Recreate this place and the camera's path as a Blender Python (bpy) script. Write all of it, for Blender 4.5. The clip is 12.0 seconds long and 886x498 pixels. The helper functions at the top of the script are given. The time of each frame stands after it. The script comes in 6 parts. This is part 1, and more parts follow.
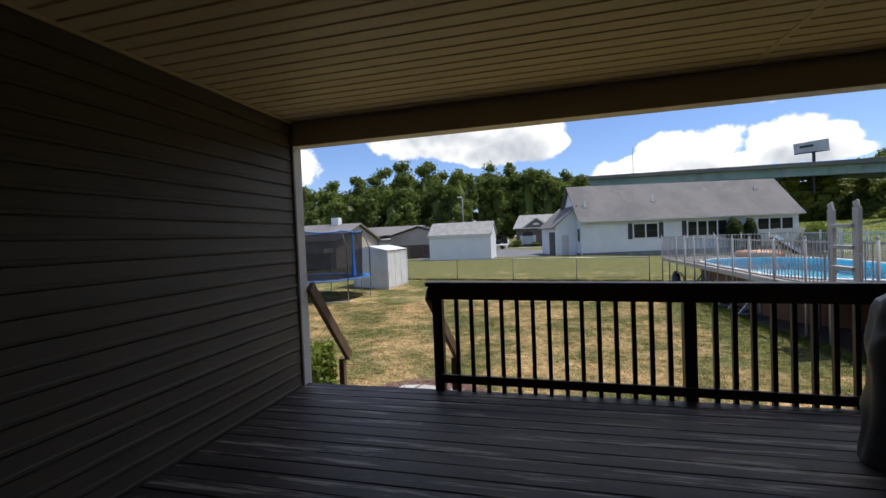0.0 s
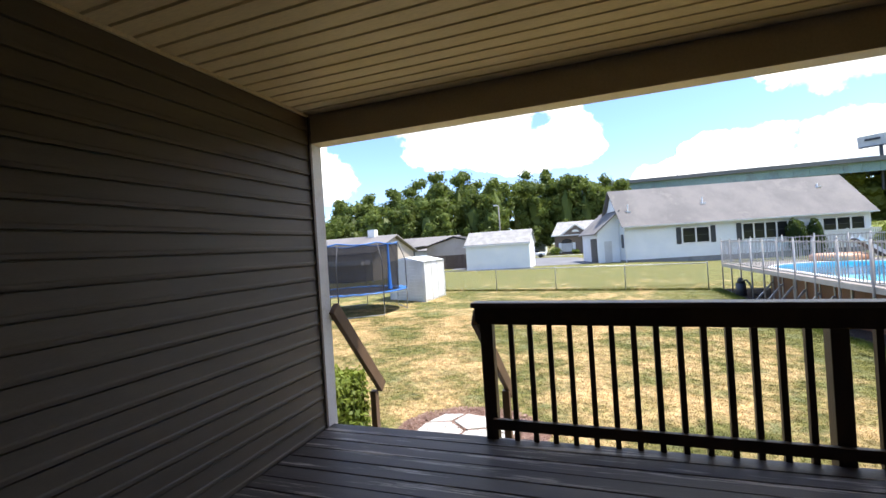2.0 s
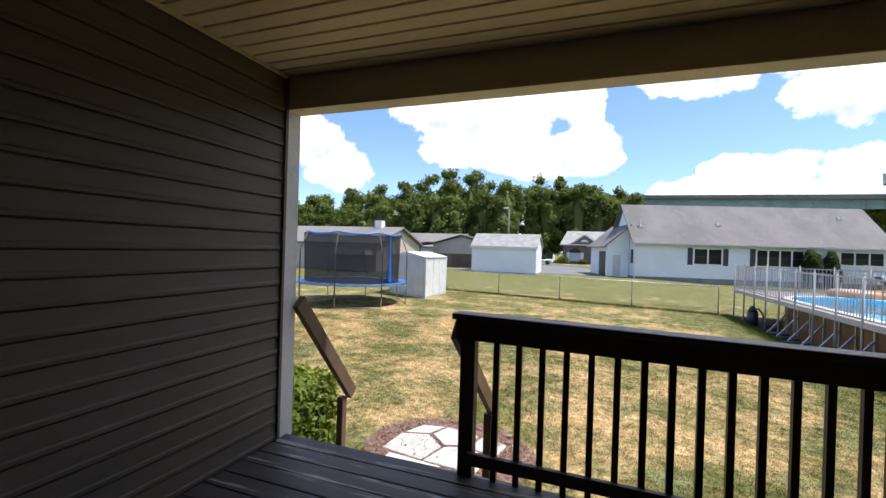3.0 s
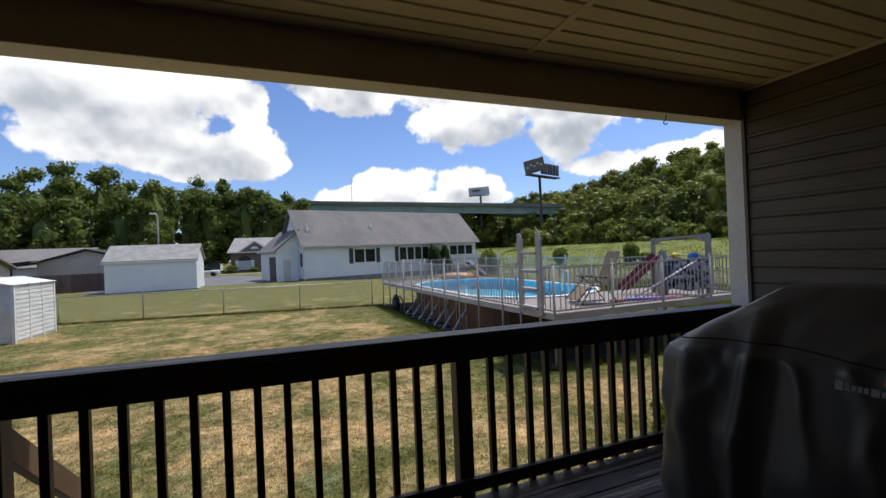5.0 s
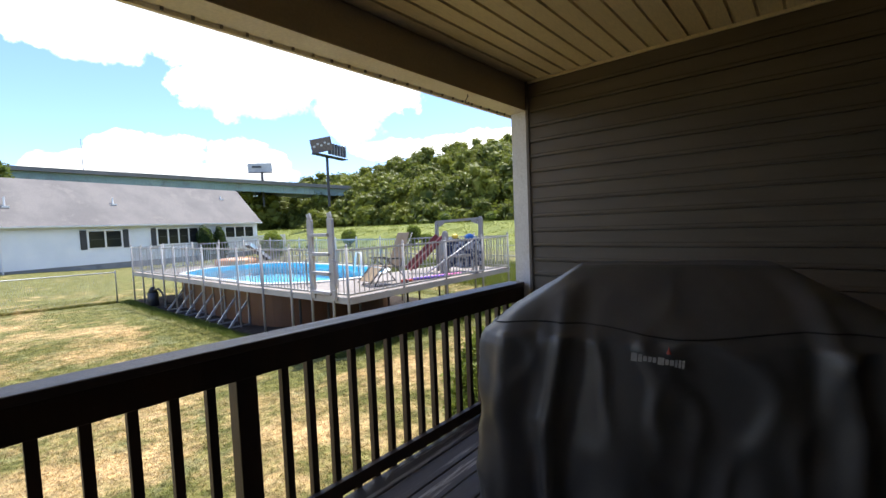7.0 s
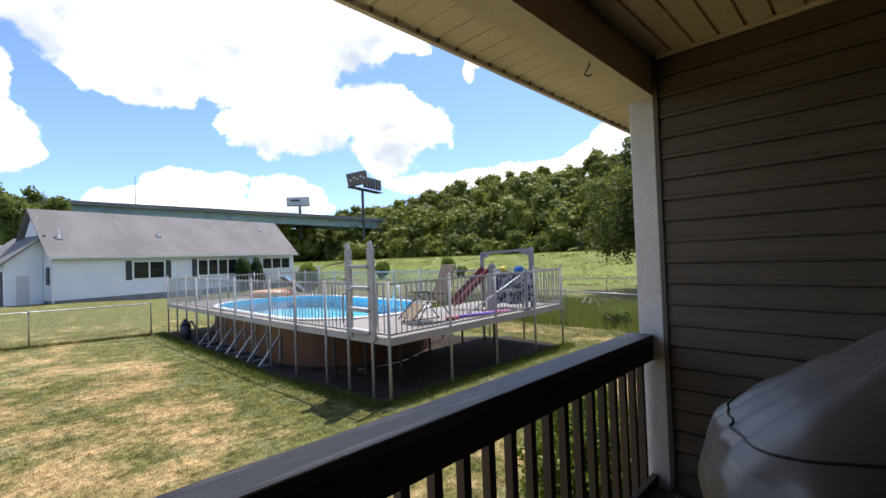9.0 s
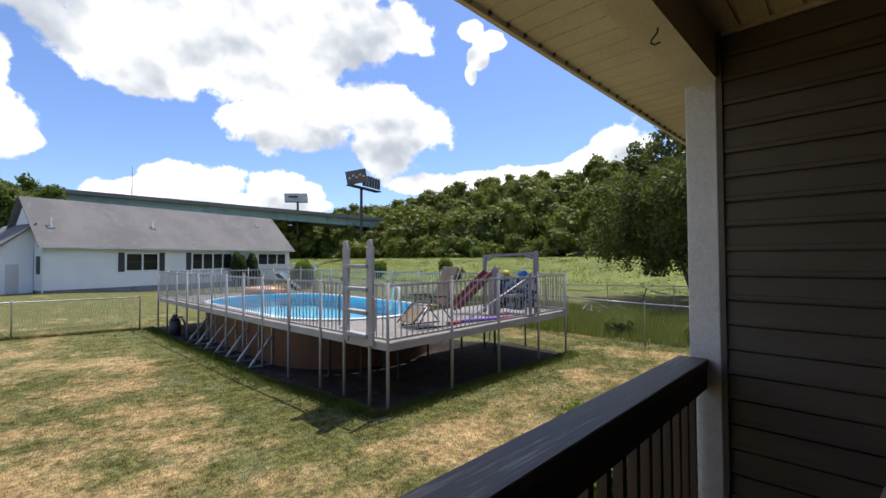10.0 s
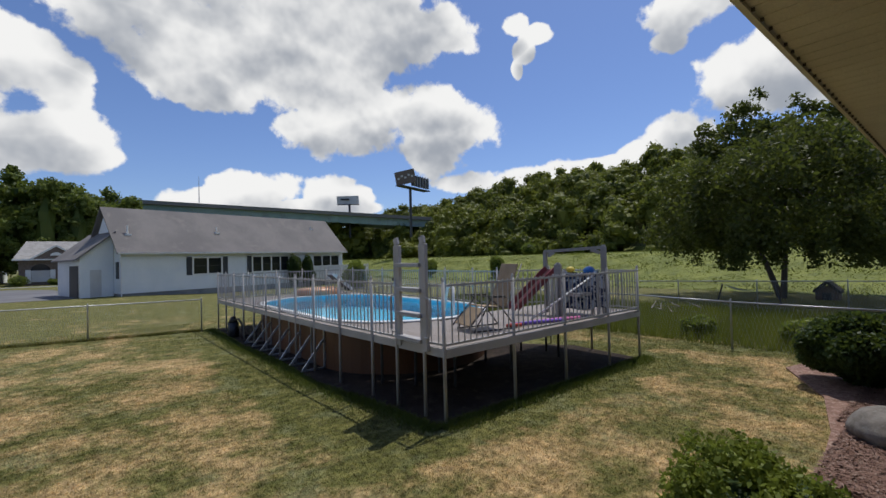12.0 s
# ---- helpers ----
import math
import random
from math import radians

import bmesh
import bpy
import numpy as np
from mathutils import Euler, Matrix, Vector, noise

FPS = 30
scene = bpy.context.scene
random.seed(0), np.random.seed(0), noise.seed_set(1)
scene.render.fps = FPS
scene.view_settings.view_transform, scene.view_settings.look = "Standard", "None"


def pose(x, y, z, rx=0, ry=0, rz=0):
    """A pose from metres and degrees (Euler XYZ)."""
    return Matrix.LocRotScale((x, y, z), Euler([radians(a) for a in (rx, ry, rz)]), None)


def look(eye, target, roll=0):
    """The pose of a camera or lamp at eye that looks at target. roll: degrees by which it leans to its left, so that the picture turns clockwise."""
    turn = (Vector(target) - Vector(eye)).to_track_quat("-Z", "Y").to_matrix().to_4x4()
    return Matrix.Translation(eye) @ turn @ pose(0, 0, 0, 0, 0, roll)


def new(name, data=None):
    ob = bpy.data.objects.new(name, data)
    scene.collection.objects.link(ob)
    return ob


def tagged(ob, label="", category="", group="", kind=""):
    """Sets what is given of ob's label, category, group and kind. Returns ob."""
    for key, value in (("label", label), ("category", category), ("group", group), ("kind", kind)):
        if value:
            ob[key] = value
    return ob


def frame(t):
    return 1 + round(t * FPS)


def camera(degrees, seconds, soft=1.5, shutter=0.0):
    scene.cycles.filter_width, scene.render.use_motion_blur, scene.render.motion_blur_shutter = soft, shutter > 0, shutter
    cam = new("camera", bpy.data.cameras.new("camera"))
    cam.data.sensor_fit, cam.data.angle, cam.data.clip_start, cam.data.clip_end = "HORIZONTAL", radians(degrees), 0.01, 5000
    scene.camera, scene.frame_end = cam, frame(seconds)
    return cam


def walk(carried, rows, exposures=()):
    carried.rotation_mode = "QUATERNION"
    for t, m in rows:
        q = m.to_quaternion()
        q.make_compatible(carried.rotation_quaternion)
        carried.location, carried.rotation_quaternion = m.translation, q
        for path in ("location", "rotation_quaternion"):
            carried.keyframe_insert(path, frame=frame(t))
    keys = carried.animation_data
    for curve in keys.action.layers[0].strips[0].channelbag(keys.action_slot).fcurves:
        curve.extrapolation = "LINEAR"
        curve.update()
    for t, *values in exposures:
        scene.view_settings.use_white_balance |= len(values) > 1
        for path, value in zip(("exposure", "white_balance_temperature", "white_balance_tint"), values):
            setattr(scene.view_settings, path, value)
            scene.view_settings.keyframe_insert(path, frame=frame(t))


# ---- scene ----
cam = camera(91.9, 12.0)
PATH = [
    (0, (2.521, -3.854, 1.448), (2.022, -1.918, 1.398), -2.4),
    (0.5, (2.548, -3.626, 1.473), (1.804, -1.77, 1.51), 0.0),
    (1, (2.53, -3.52, 1.447), (1.709, -1.696, 1.434), -0.6),
    (1.5, (2.372, -3.319, 1.448), (1.637, -1.459, 1.43), -2.3),
    (2, (2.232, -3.123, 1.454), (1.575, -1.235, 1.459), -3.7),
    (2.5, (2.208, -2.804, 1.454), (1.376, -0.985, 1.469), -2.8),
    (2.7, (2.207, -2.709, 1.454), (1.391, -0.883, 1.454), -0.1),
    (4.5, (2.342, -2.209, 1.459), (2.672, -0.237, 1.414), -5.1),
    (5, (2.563, -2.299, 1.496), (3.298, -0.439, 1.505), -2.4),
    (5.5, (2.695, -2.302, 1.525), (3.847, -0.668, 1.49), -1.7),
    (6, (2.736, -2.191, 1.524), (4.222, -0.856, 1.441), -2.6),
    (6.5, (2.688, -2.041, 1.522), (4.254, -0.801, 1.429), -2.7),
    (7, (2.745, -1.878, 1.493), (4.257, -0.574, 1.377), -2.3),
    (7.5, (2.933, -1.638, 1.499), (4.371, -0.249, 1.464), -3.3),
    (9.5, (3.347, -0.727, 1.476), (4.767, 0.68, 1.526), -1.5),
    (10, (3.458, -0.538, 1.492), (4.887, 0.861, 1.538), -0.3),
    (10.5, (3.495, -0.273, 1.507), (5.022, 1.015, 1.594), -2.5),
    (11, (3.472, -0.116, 1.456), (4.956, 1.225, 1.506), -2.8),
    (11.5, (3.75, -0.045, 1.467), (5.069, 1.458, 1.507), -0.9),
    (12, (3.854, 0.075, 1.465), (5.113, 1.629, 1.508), -1.5),
]
EXPOSURES = [
    (0.0, 0.1), (0.5, 1.1), (1.0, 1.25), (1.5, 1.25), (2.7, 1.0), (3.6, 0.25), (4.5, -0.15), (5.0, 0.0), (5.5, 0.25), (6.0, 0.85), (6.5, 1.15), (7.5, 1.1), (8.4, 0.9), (9.5, 0.5), (10.5, 0.1), (11.0, -0.05), (12.0, -0.4),
]
# dark-shuttered windows of the white house: along the wall from, to; height from, to; panes; shutters
HOUSE_WINDOWS = [(5.6, 8.4, 0.5, 2.2, 2, (-1, 1)), (11.4, 16.9, 0.5, 2.25, 5, (-1,)), (18.9, 22.9, 0.8, 2.25, 3, ())]
walk(cam, [(t, look(eye, target, roll)) for t, eye, target, roll in PATH], EXPOSURES)

# ---- world, sun ----
SUN_AZ, SUN_EL = radians(72), radians(66)      # azimuth from +y towards +x
world = bpy.data.worlds.new("sky")
world.use_nodes = True
scene.world = world


class Graph:
    """Small helper to write node trees."""
    def __init__(self, tree):
        self.t = tree
        tree.nodes.clear()

    def node(self, kind, ins=None, **props):
        n = self.t.nodes.new(kind)
        for k, v in props.items():
            setattr(n, k, v)
        for k, v in (ins or {}).items():
            self.put(n.inputs[k], v)
        return n

    def put(self, socket, v):
        if isinstance(v, bpy.types.NodeSocket):
            self.t.links.new(v, socket)
        else:
            socket.default_value = v

    def math(self, op, a, b=0.0, clamp=False):
        n = self.node("ShaderNodeMath", operation=op, use_clamp=clamp)
        self.put(n.inputs[0], a), self.put(n.inputs[1], b)
        return n.outputs[0]

    def mix(self, f, a, b, blend="MIX"):
        n = self.node("ShaderNodeMix", data_type="RGBA", blend_type=blend)
        self.put(n.inputs[0], f), self.put(n.inputs[6], a), self.put(n.inputs[7], b)
        return n.outputs[2]

    def ramp(self, f, lo, hi, a=0.0, b=1.0):
        n = self.node("ShaderNodeMapRange", {"Value": f, "From Min": lo, "From Max": hi, "To Min": a, "To Max": b}, interpolation_type="SMOOTHSTEP")
        return n.outputs[0]

    def noise(self, vec, scale, detail=3.0, rough=0.55):
        return self.node("ShaderNodeTexNoise", {"Vector": vec, "Scale": scale, "Detail": detail, "Roughness": rough}).outputs["Fac"]


def rgb(c):
    return (*c, 1.0)


g = Graph(world.node_tree)
sky = g.node("ShaderNodeTexSky", sky_type="NISHITA", sun_disc=False, sun_elevation=SUN_EL, sun_rotation=SUN_AZ, altitude=200, air_density=1.0, dust_density=0.6, ozone_density=1.4)
way = g.node("ShaderNodeTexCoord").outputs["Generated"]
xyz = g.node("ShaderNodeSeparateXYZ", {0: way})
az = g.math("DEGREES", g.math("ARCTAN2", xyz.outputs[0], xyz.outputs[1]))
el = g.math("DEGREES", g.math("ARCSINE", xyz.outputs[2]))
# cumulus banks: azimuth, elevation, half width, half height (degrees)
CLOUDS = [(-14, 17, 12, 5.5), (-21, 18.5, 6.5, 3.6), (-5, 12.6, 9, 3.4), (-15, 13, 9, 3.2), (-7, 20, 6.5, 3), (-1.5, 11.5, 5.5, 2.4), (-34, 10, 5, 3), (-39, 13, 5, 4),
          (5, 26, 10, 4.6), (10, 21.5, 7.5, 4.2), (20, 24.5, 12, 6.5), (35, 28, 10, 4.6), (27, 32, 15, 6), (10, 32, 14, 5), (31, 17, 12.5, 4.6), (39, 16, 8, 5.6), (24, 17, 6.5, 2.6), (38, 20, 6.5, 3),
          (49.6, 28.2, 2.0, 1.3), (52.2, 27, 2.6, 1.4), (50.8, 25.4, 1.6, 1.8), (49.9, 23.4, 0.9, 1.3), (69, 26.3, 6, 3), (67, 23.6, 2.4, 1.6), (76, 28, 7, 3.4), (73, 17, 6.2, 5), (69, 13.8, 4.4, 3.6), (79, 18, 7, 5.4), (66, 11.5, 4, 2),
          (50, 10, 12, 2), (60, 10, 8, 2), (9.5, 6.6, 5, 2.2), (16, 8.6, 5.4, 2.8), (25.5, 8.8, 5, 2.5), (18, 7, 14, 1.2),
          (-60, 14, 14, 7), (100, 20, 16, 9), (-90, 30, 20, 10), (150, 25, 22, 12), (200, 35, 25, 12), (40, 52, 30, 9), (-30, 42, 16, 7)]
warp = g.noise(way, 5.0, 2.0, 0.5)
azw = g.math("ADD", az, g.math("MULTIPLY", g.math("SUBTRACT", warp, 0.5), 5.0))


def bank_field(azimuth, elevation):
    """1 in the middle of a bank, 0 at its rim, less outside."""
    out = None
    for a0, e0, wa, we in CLOUDS:
        da = g.math("DIVIDE", g.math("SUBTRACT", azimuth, a0), wa)
        de = g.math("DIVIDE", g.math("SUBTRACT", elevation, e0), we)
        d = g.math("SUBTRACT", 1.0, g.math("ADD", g.math("MULTIPLY", da, da), g.math("MULTIPLY", de, de)))
        out = g.math("MAXIMUM", d, -2.0) if out is None else g.math("MAXIMUM", out, d)
    return out


field = bank_field(azw, el)
above = bank_field(azw, g.math("ADD", el, 2.6))
puff = g.math("SUBTRACT", g.noise(way, 8.0, 10.0, 0.56), 0.5)
soft_puff = g.math("SUBTRACT", g.noise(way, 7.0, 4.0, 0.45), 0.5)
billow = g.math("SUBTRACT", g.noise(g.node("ShaderNodeMapping", {"Vector": way, "Location": (0.0, 0.0, 0.02)}).outputs[0], 7.0, 4.0, 0.45), 0.5)
dens = g.math("ADD", field, g.math("MULTIPLY", puff, 4.0))
mask = g.ramp(dens, -0.02, 0.32)
relief = g.math("MULTIPLY", g.math("SUBTRACT", billow, soft_puff), 4.5)
deep = g.math("ADD", g.math("ADD", g.math("MULTIPLY", above, 0.9), g.math("MULTIPLY", soft_puff, 1.8)), relief)
shade = g.ramp(deep, -0.1, 1.35)
cloud = g.mix(shade, rgb((11.8, 11.8, 11.7)), rgb((4.5, 4.9, 5.6)))
tinted = g.mix(1.0, sky.outputs[0], rgb((1.0, 1.14, 1.5)), "MULTIPLY")
colour = g.mix(mask, tinted, cloud)
back = g.node("ShaderNodeBackground", {"Color": colour, "Strength": 0.1})
g.node("ShaderNodeOutputWorld", {"Surface": back.outputs[0]})

sun = new("sun", bpy.data.lights.new("sun", "SUN"))
sun.data.energy, sun.data.angle, sun.data.color = 4.1, radians(0.5), (1.0, 0.96, 0.9)
to_sun = Vector((math.sin(SUN_AZ) * math.cos(SUN_EL), math.cos(SUN_AZ) * math.cos(SUN_EL), math.sin(SUN_EL)))
sun.matrix_world = look(to_sun * 60, (0, 0, 0))

# ---- materials ----


def surface(name, c1, c2, scale=3.0, rough=0.6, bump=0.15, grain=60.0, stretch=(1, 1, 1), metal=0.0, c3=None, spec=0.5, lo=0.35, hi=0.65, vary=0.0, depth=0.004):
    """Two blended colours at a broad scale, grain and bump at a fine one, in world metres."""
    m = bpy.data.materials.new(name)
    m.use_nodes = True
    q = Graph(m.node_tree)
    pos = q.node("ShaderNodeNewGeometry").outputs["Position"]
    vec = q.node("ShaderNodeMapping", {"Vector": pos, "Scale": stretch}).outputs[0]
    broad = q.ramp(q.noise(vec, scale, 5.0), lo, hi)
    fine = q.noise(vec, grain, 4.0, 0.65)
    col = q.mix(broad, rgb(c1), rgb(c2))
    if c3:
        col = q.mix(q.ramp(q.noise(vec, scale * 2.3, 6.0, 0.7), 0.53, 0.63), col, rgb(c3))
    shade_ = q.math("ADD", 0.72, q.math("MULTIPLY", fine, 0.56))
    if vary:
        rnd = q.node("ShaderNodeObjectInfo").outputs["Random"]
        shade_ = q.math("MULTIPLY", shade_, q.math("ADD", 1 - vary / 2, q.math("MULTIPLY", rnd, vary)))
    hsv = q.node("ShaderNodeHueSaturation", {"Value": shade_, "Color": col})
    b = q.node("ShaderNodeBump", {"Strength": bump, "Distance": depth, "Height": fine})
    p = q.node("ShaderNodeBsdfPrincipled", {"Base Color": hsv.outputs[0], "Metallic": metal, "Normal": b.outputs[0],
               "Roughness": q.math("ADD", rough - 0.08, q.math("MULTIPLY", fine, 0.16)), "Specular IOR Level": spec})
    q.node("ShaderNodeOutputMaterial", {"Surface": p.outputs[0]})
    return m


M = {}
M["siding"] = surface("siding_vinyl", (0.104, 0.083, 0.06), (0.122, 0.098, 0.071), 1.5, 0.55, 0.25, 70, (1, 1, 6), vary=0.05)
M["siding_trim"] = surface("siding_channel", (0.11, 0.095, 0.08), (0.14, 0.12, 0.1), 2, 0.6, 0.1)
M["ceiling"] = surface("soffit_vinyl", (0.6, 0.5, 0.32), (0.66, 0.56, 0.37), 1.2, 0.5, 0.2, 50, (0.3, 2, 1))
M["cream"] = surface("cream_trim_metal", (0.62, 0.57, 0.46), (0.7, 0.65, 0.53), 2, 0.45, 0.05)
M["beam"] = surface("beam_wrap_metal", (0.42, 0.36, 0.28), (0.46, 0.4, 0.31), 2, 0.45, 0.05)
M["white"] = surface("white_trim_metal", (0.68, 0.69, 0.7), (0.76, 0.77, 0.78), 1.5, 0.42, 0.06, c3=(0.6, 0.6, 0.58))
M["deck"] = surface("weathered_deck_stain", (0.06, 0.05, 0.048), (0.09, 0.076, 0.072), 2.2, 0.54, 0.5, 45, (0.14, 2.2, 1), c3=(0.4, 0.36, 0.32), vary=0.3, depth=0.003)
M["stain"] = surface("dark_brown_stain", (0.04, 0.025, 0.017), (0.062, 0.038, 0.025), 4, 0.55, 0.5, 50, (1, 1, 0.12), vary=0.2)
M["cap"] = surface("worn_rail_cap_stain", (0.055, 0.044, 0.041), (0.095, 0.08, 0.075), 3, 0.45, 0.7, 45, (0.12, 2.5, 1), c3=(0.24, 0.215, 0.2), depth=0.004)
# stair rail wood: sunlight is put into a paler brown than the railing stain
M["sunlit_wood"] = surface("sunlit_brown_wood", (0.085, 0.048, 0.028), (0.13, 0.078, 0.046), 4, 0.6, 0.4, 50, (1, 1, 0.2))
M["cover"] = surface("black_grill_cover_cloth", (0.07, 0.07, 0.071), (0.095, 0.094, 0.094), 3, 0.42, 0.3, 220, spec=0.75, depth=0.002)
M["hem"] = surface("black_hem", (0.008, 0.008, 0.009), (0.012, 0.012, 0.013), 3, 0.6)
M["badge"] = surface("grey_badge_print", (0.5, 0.5, 0.5), (0.56, 0.56, 0.56), 30, 0.6, 0.05)
M["red"] = surface("red_print", (0.45, 0.06, 0.04), (0.5, 0.08, 0.05), 30, 0.6, 0.05)
M["pvcgrey"] = surface("pale_grey_resin", (0.36, 0.345, 0.33), (0.43, 0.415, 0.4), 1.5, 0.45, 0.08)
M["ladder"] = surface("taupe_plastic", (0.36, 0.345, 0.33), (0.42, 0.4, 0.385), 2, 0.5, 0.08)
M["deckplank"] = surface("taupe_resin_decking", (0.2, 0.17, 0.15), (0.26, 0.225, 0.2), 1.5, 0.6, 0.2, 60)
M["playgrey"] = surface("grey_brown_plastic", (0.22, 0.21, 0.2), (0.27, 0.26, 0.25), 2, 0.5, 0.08)
M["poolwall"] = surface("brown_pool_wall", (0.105, 0.042, 0.017), (0.14, 0.058, 0.024), 0.8, 0.5, 0.15, 40, (1, 1, 0.3))
M["liner"] = surface("blue_pool_liner", (0.16, 0.58, 0.78), (0.24, 0.68, 0.84), 4, 0.6, 0.0)
M["rim"] = surface("white_pool_rim", (0.7, 0.7, 0.69), (0.78, 0.78, 0.77), 2, 0.4, 0.05)
M["steel"] = surface("galvanised_steel", (0.36, 0.37, 0.38), (0.45, 0.46, 0.47), 4, 0.45, 0.05, metal=0.6)
M["darksteel"] = surface("dark_steel", (0.05, 0.05, 0.055), (0.07, 0.07, 0.075), 4, 0.45, 0.05, metal=0.5)
# soil colour taken nearly to black to include the shade below the deck
M["dirt"] = surface("soil_darkened_for_shade", (0.024, 0.017, 0.013), (0.04, 0.03, 0.024), 2, 0.95, 0.9, 25, c3=(0.06, 0.046, 0.037), depth=0.02, spec=0.2)
M["mulch"] = surface("red_brown_mulch", (0.16, 0.085, 0.06), (0.25, 0.15, 0.115), 8, 0.95, 0.9, 40, c3=(0.34, 0.25, 0.2), depth=0.02, vary=0.3)
M["flag"] = surface("pale_flagstone", (0.42, 0.41, 0.38), (0.52, 0.5, 0.46), 4, 0.85, 0.4, 40, vary=0.2)
M["rock"] = surface("grey_boulder", (0.13, 0.115, 0.1), (0.2, 0.18, 0.16), 5, 0.9, 0.6, 30, c3=(0.2, 0.19, 0.17), depth=0.01)
M["vinylwhite"] = surface("white_vinyl_siding", (0.72, 0.75, 0.77), (0.78, 0.8, 0.81), 0.6, 0.5, 0.05)
M["shingle"] = surface("weathered_grey_shingle", (0.15, 0.14, 0.135), (0.2, 0.185, 0.175), 0.35, 0.9, 0.4, 12, (1, 1, 0.5), c3=(0.2, 0.185, 0.172))
M["shingle_light"] = surface("pale_grey_shingle", (0.26, 0.25, 0.235), (0.34, 0.33, 0.31), 1.5, 0.9, 0.4, 12)
M["block"] = surface("grey_block", (0.2, 0.2, 0.2), (0.28, 0.28, 0.27), 1, 0.9, 0.3, 20)
M["shutter"] = surface("dark_slate_paint", (0.03, 0.032, 0.038), (0.04, 0.043, 0.05), 2, 0.5, 0.05)
M["brickwall"] = surface("taupe_brick", (0.13, 0.1, 0.085), (0.18, 0.14, 0.12), 4, 0.85, 0.4, 14, c3=(0.22, 0.18, 0.155))
M["asphalt"] = surface("asphalt", (0.13, 0.13, 0.14), (0.17, 0.17, 0.18), 0.4, 0.9, 0.3, 30)
M["concrete"] = surface("concrete", (0.4, 0.4, 0.38), (0.48, 0.47, 0.45), 0.5, 0.85, 0.2, 20)
M["fencewood"] = surface("brown_fence_wood", (0.1, 0.07, 0.055), (0.15, 0.11, 0.085), 1.2, 0.8, 0.3, 20, (1, 1, 0.2), vary=0.3)
M["beige"] = surface("beige_siding", (0.42, 0.36, 0.3), (0.48, 0.42, 0.35), 0.6, 0.6, 0.05)
M["greysiding"] = surface("grey_white_siding", (0.5, 0.5, 0.5), (0.58, 0.58, 0.57), 0.6, 0.6, 0.05)
M["darkroof"] = surface("dark_roof_shade", (0.03, 0.026, 0.024), (0.045, 0.04, 0.036), 1, 0.9, 0.2)
M["blue"] = surface("blue_pad_vinyl", (0.02, 0.12, 0.42), (0.03, 0.17, 0.5), 3, 0.4, 0.05)
M["mat"] = surface("black_jump_mat", (0.015, 0.015, 0.018), (0.022, 0.022, 0.025), 3, 0.7, 0.1)
M["tan"] = surface("tan_mesh_fabric", (0.26, 0.185, 0.11), (0.32, 0.235, 0.145), 5, 0.8, 0.2, 120)
M["maroon"] = surface("maroon_plastic", (0.17, 0.03, 0.035), (0.22, 0.045, 0.05), 4, 0.5, 0.05)
M["pink"] = surface("pink_foam", (0.6, 0.16, 0.36), (0.66, 0.22, 0.42), 6, 0.8, 0.1)
M["purple"] = surface("purple_foam", (0.16, 0.1, 0.5), (0.22, 0.14, 0.56), 6, 0.8, 0.1)
M["orange"] = surface("orange_vinyl", (0.5, 0.24, 0.13), (0.58, 0.31, 0.18), 2, 0.45, 0.05)
M["black"] = surface("black_rubber", (0.02, 0.02, 0.02), (0.03, 0.03, 0.03), 4, 0.5, 0.1)
M["girder"] = surface("pale_green_girder", (0.24, 0.34, 0.33), (0.3, 0.39, 0.38), 0.15, 0.6, 0.05, 4, c3=(0.24, 0.3, 0.29))
M["bridgedeck"] = surface("bridge_concrete", (0.17, 0.165, 0.155), (0.22, 0.21, 0.2), 0.1, 0.9, 0.1, 4)
M["bark"] = surface("brown_bark", (0.07, 0.055, 0.045), (0.11, 0.09, 0.075), 5, 0.9, 0.9, 25, (1, 1, 0.3), depth=0.02)
M["carwhite"] = surface("white_car_paint", (0.75, 0.75, 0.76), (0.8, 0.8, 0.81), 1, 0.25, 0.0)
M["yellow"] = surface("yellow_plastic", (0.6, 0.45, 0.04), (0.65, 0.5, 0.06), 4, 0.5, 0.05)
M["lampglass"] = surface("frosted_lens", (0.2, 0.185, 0.14), (0.26, 0.24, 0.18), 4, 0.3, 0.05)
M["brass"] = surface("aged_brass", (0.2, 0.14, 0.07), (0.26, 0.19, 0.1), 6, 0.4, 0.05, metal=0.8)


def glass_dark(name, tint):
    m = bpy.data.materials.new(name)
    m.use_nodes = True
    q = Graph(m.node_tree)
    f = q.node("ShaderNodeFresnel", {"IOR": 1.5}).outputs[0]
    d = q.node("ShaderNodeBsdfDiffuse", {"Color": rgb(tint)}).outputs[0]
    gl = q.node("ShaderNodeBsdfGlossy", {"Roughness": 0.06}).outputs[0]
    mx = q.node("ShaderNodeMixShader", {0: f, 1: d, 2: gl})
    q.node("ShaderNodeOutputMaterial", {"Surface": mx.outputs[0]})
    return m


M["glass"] = glass_dark("window_glass_dark_room", (0.02, 0.022, 0.024))


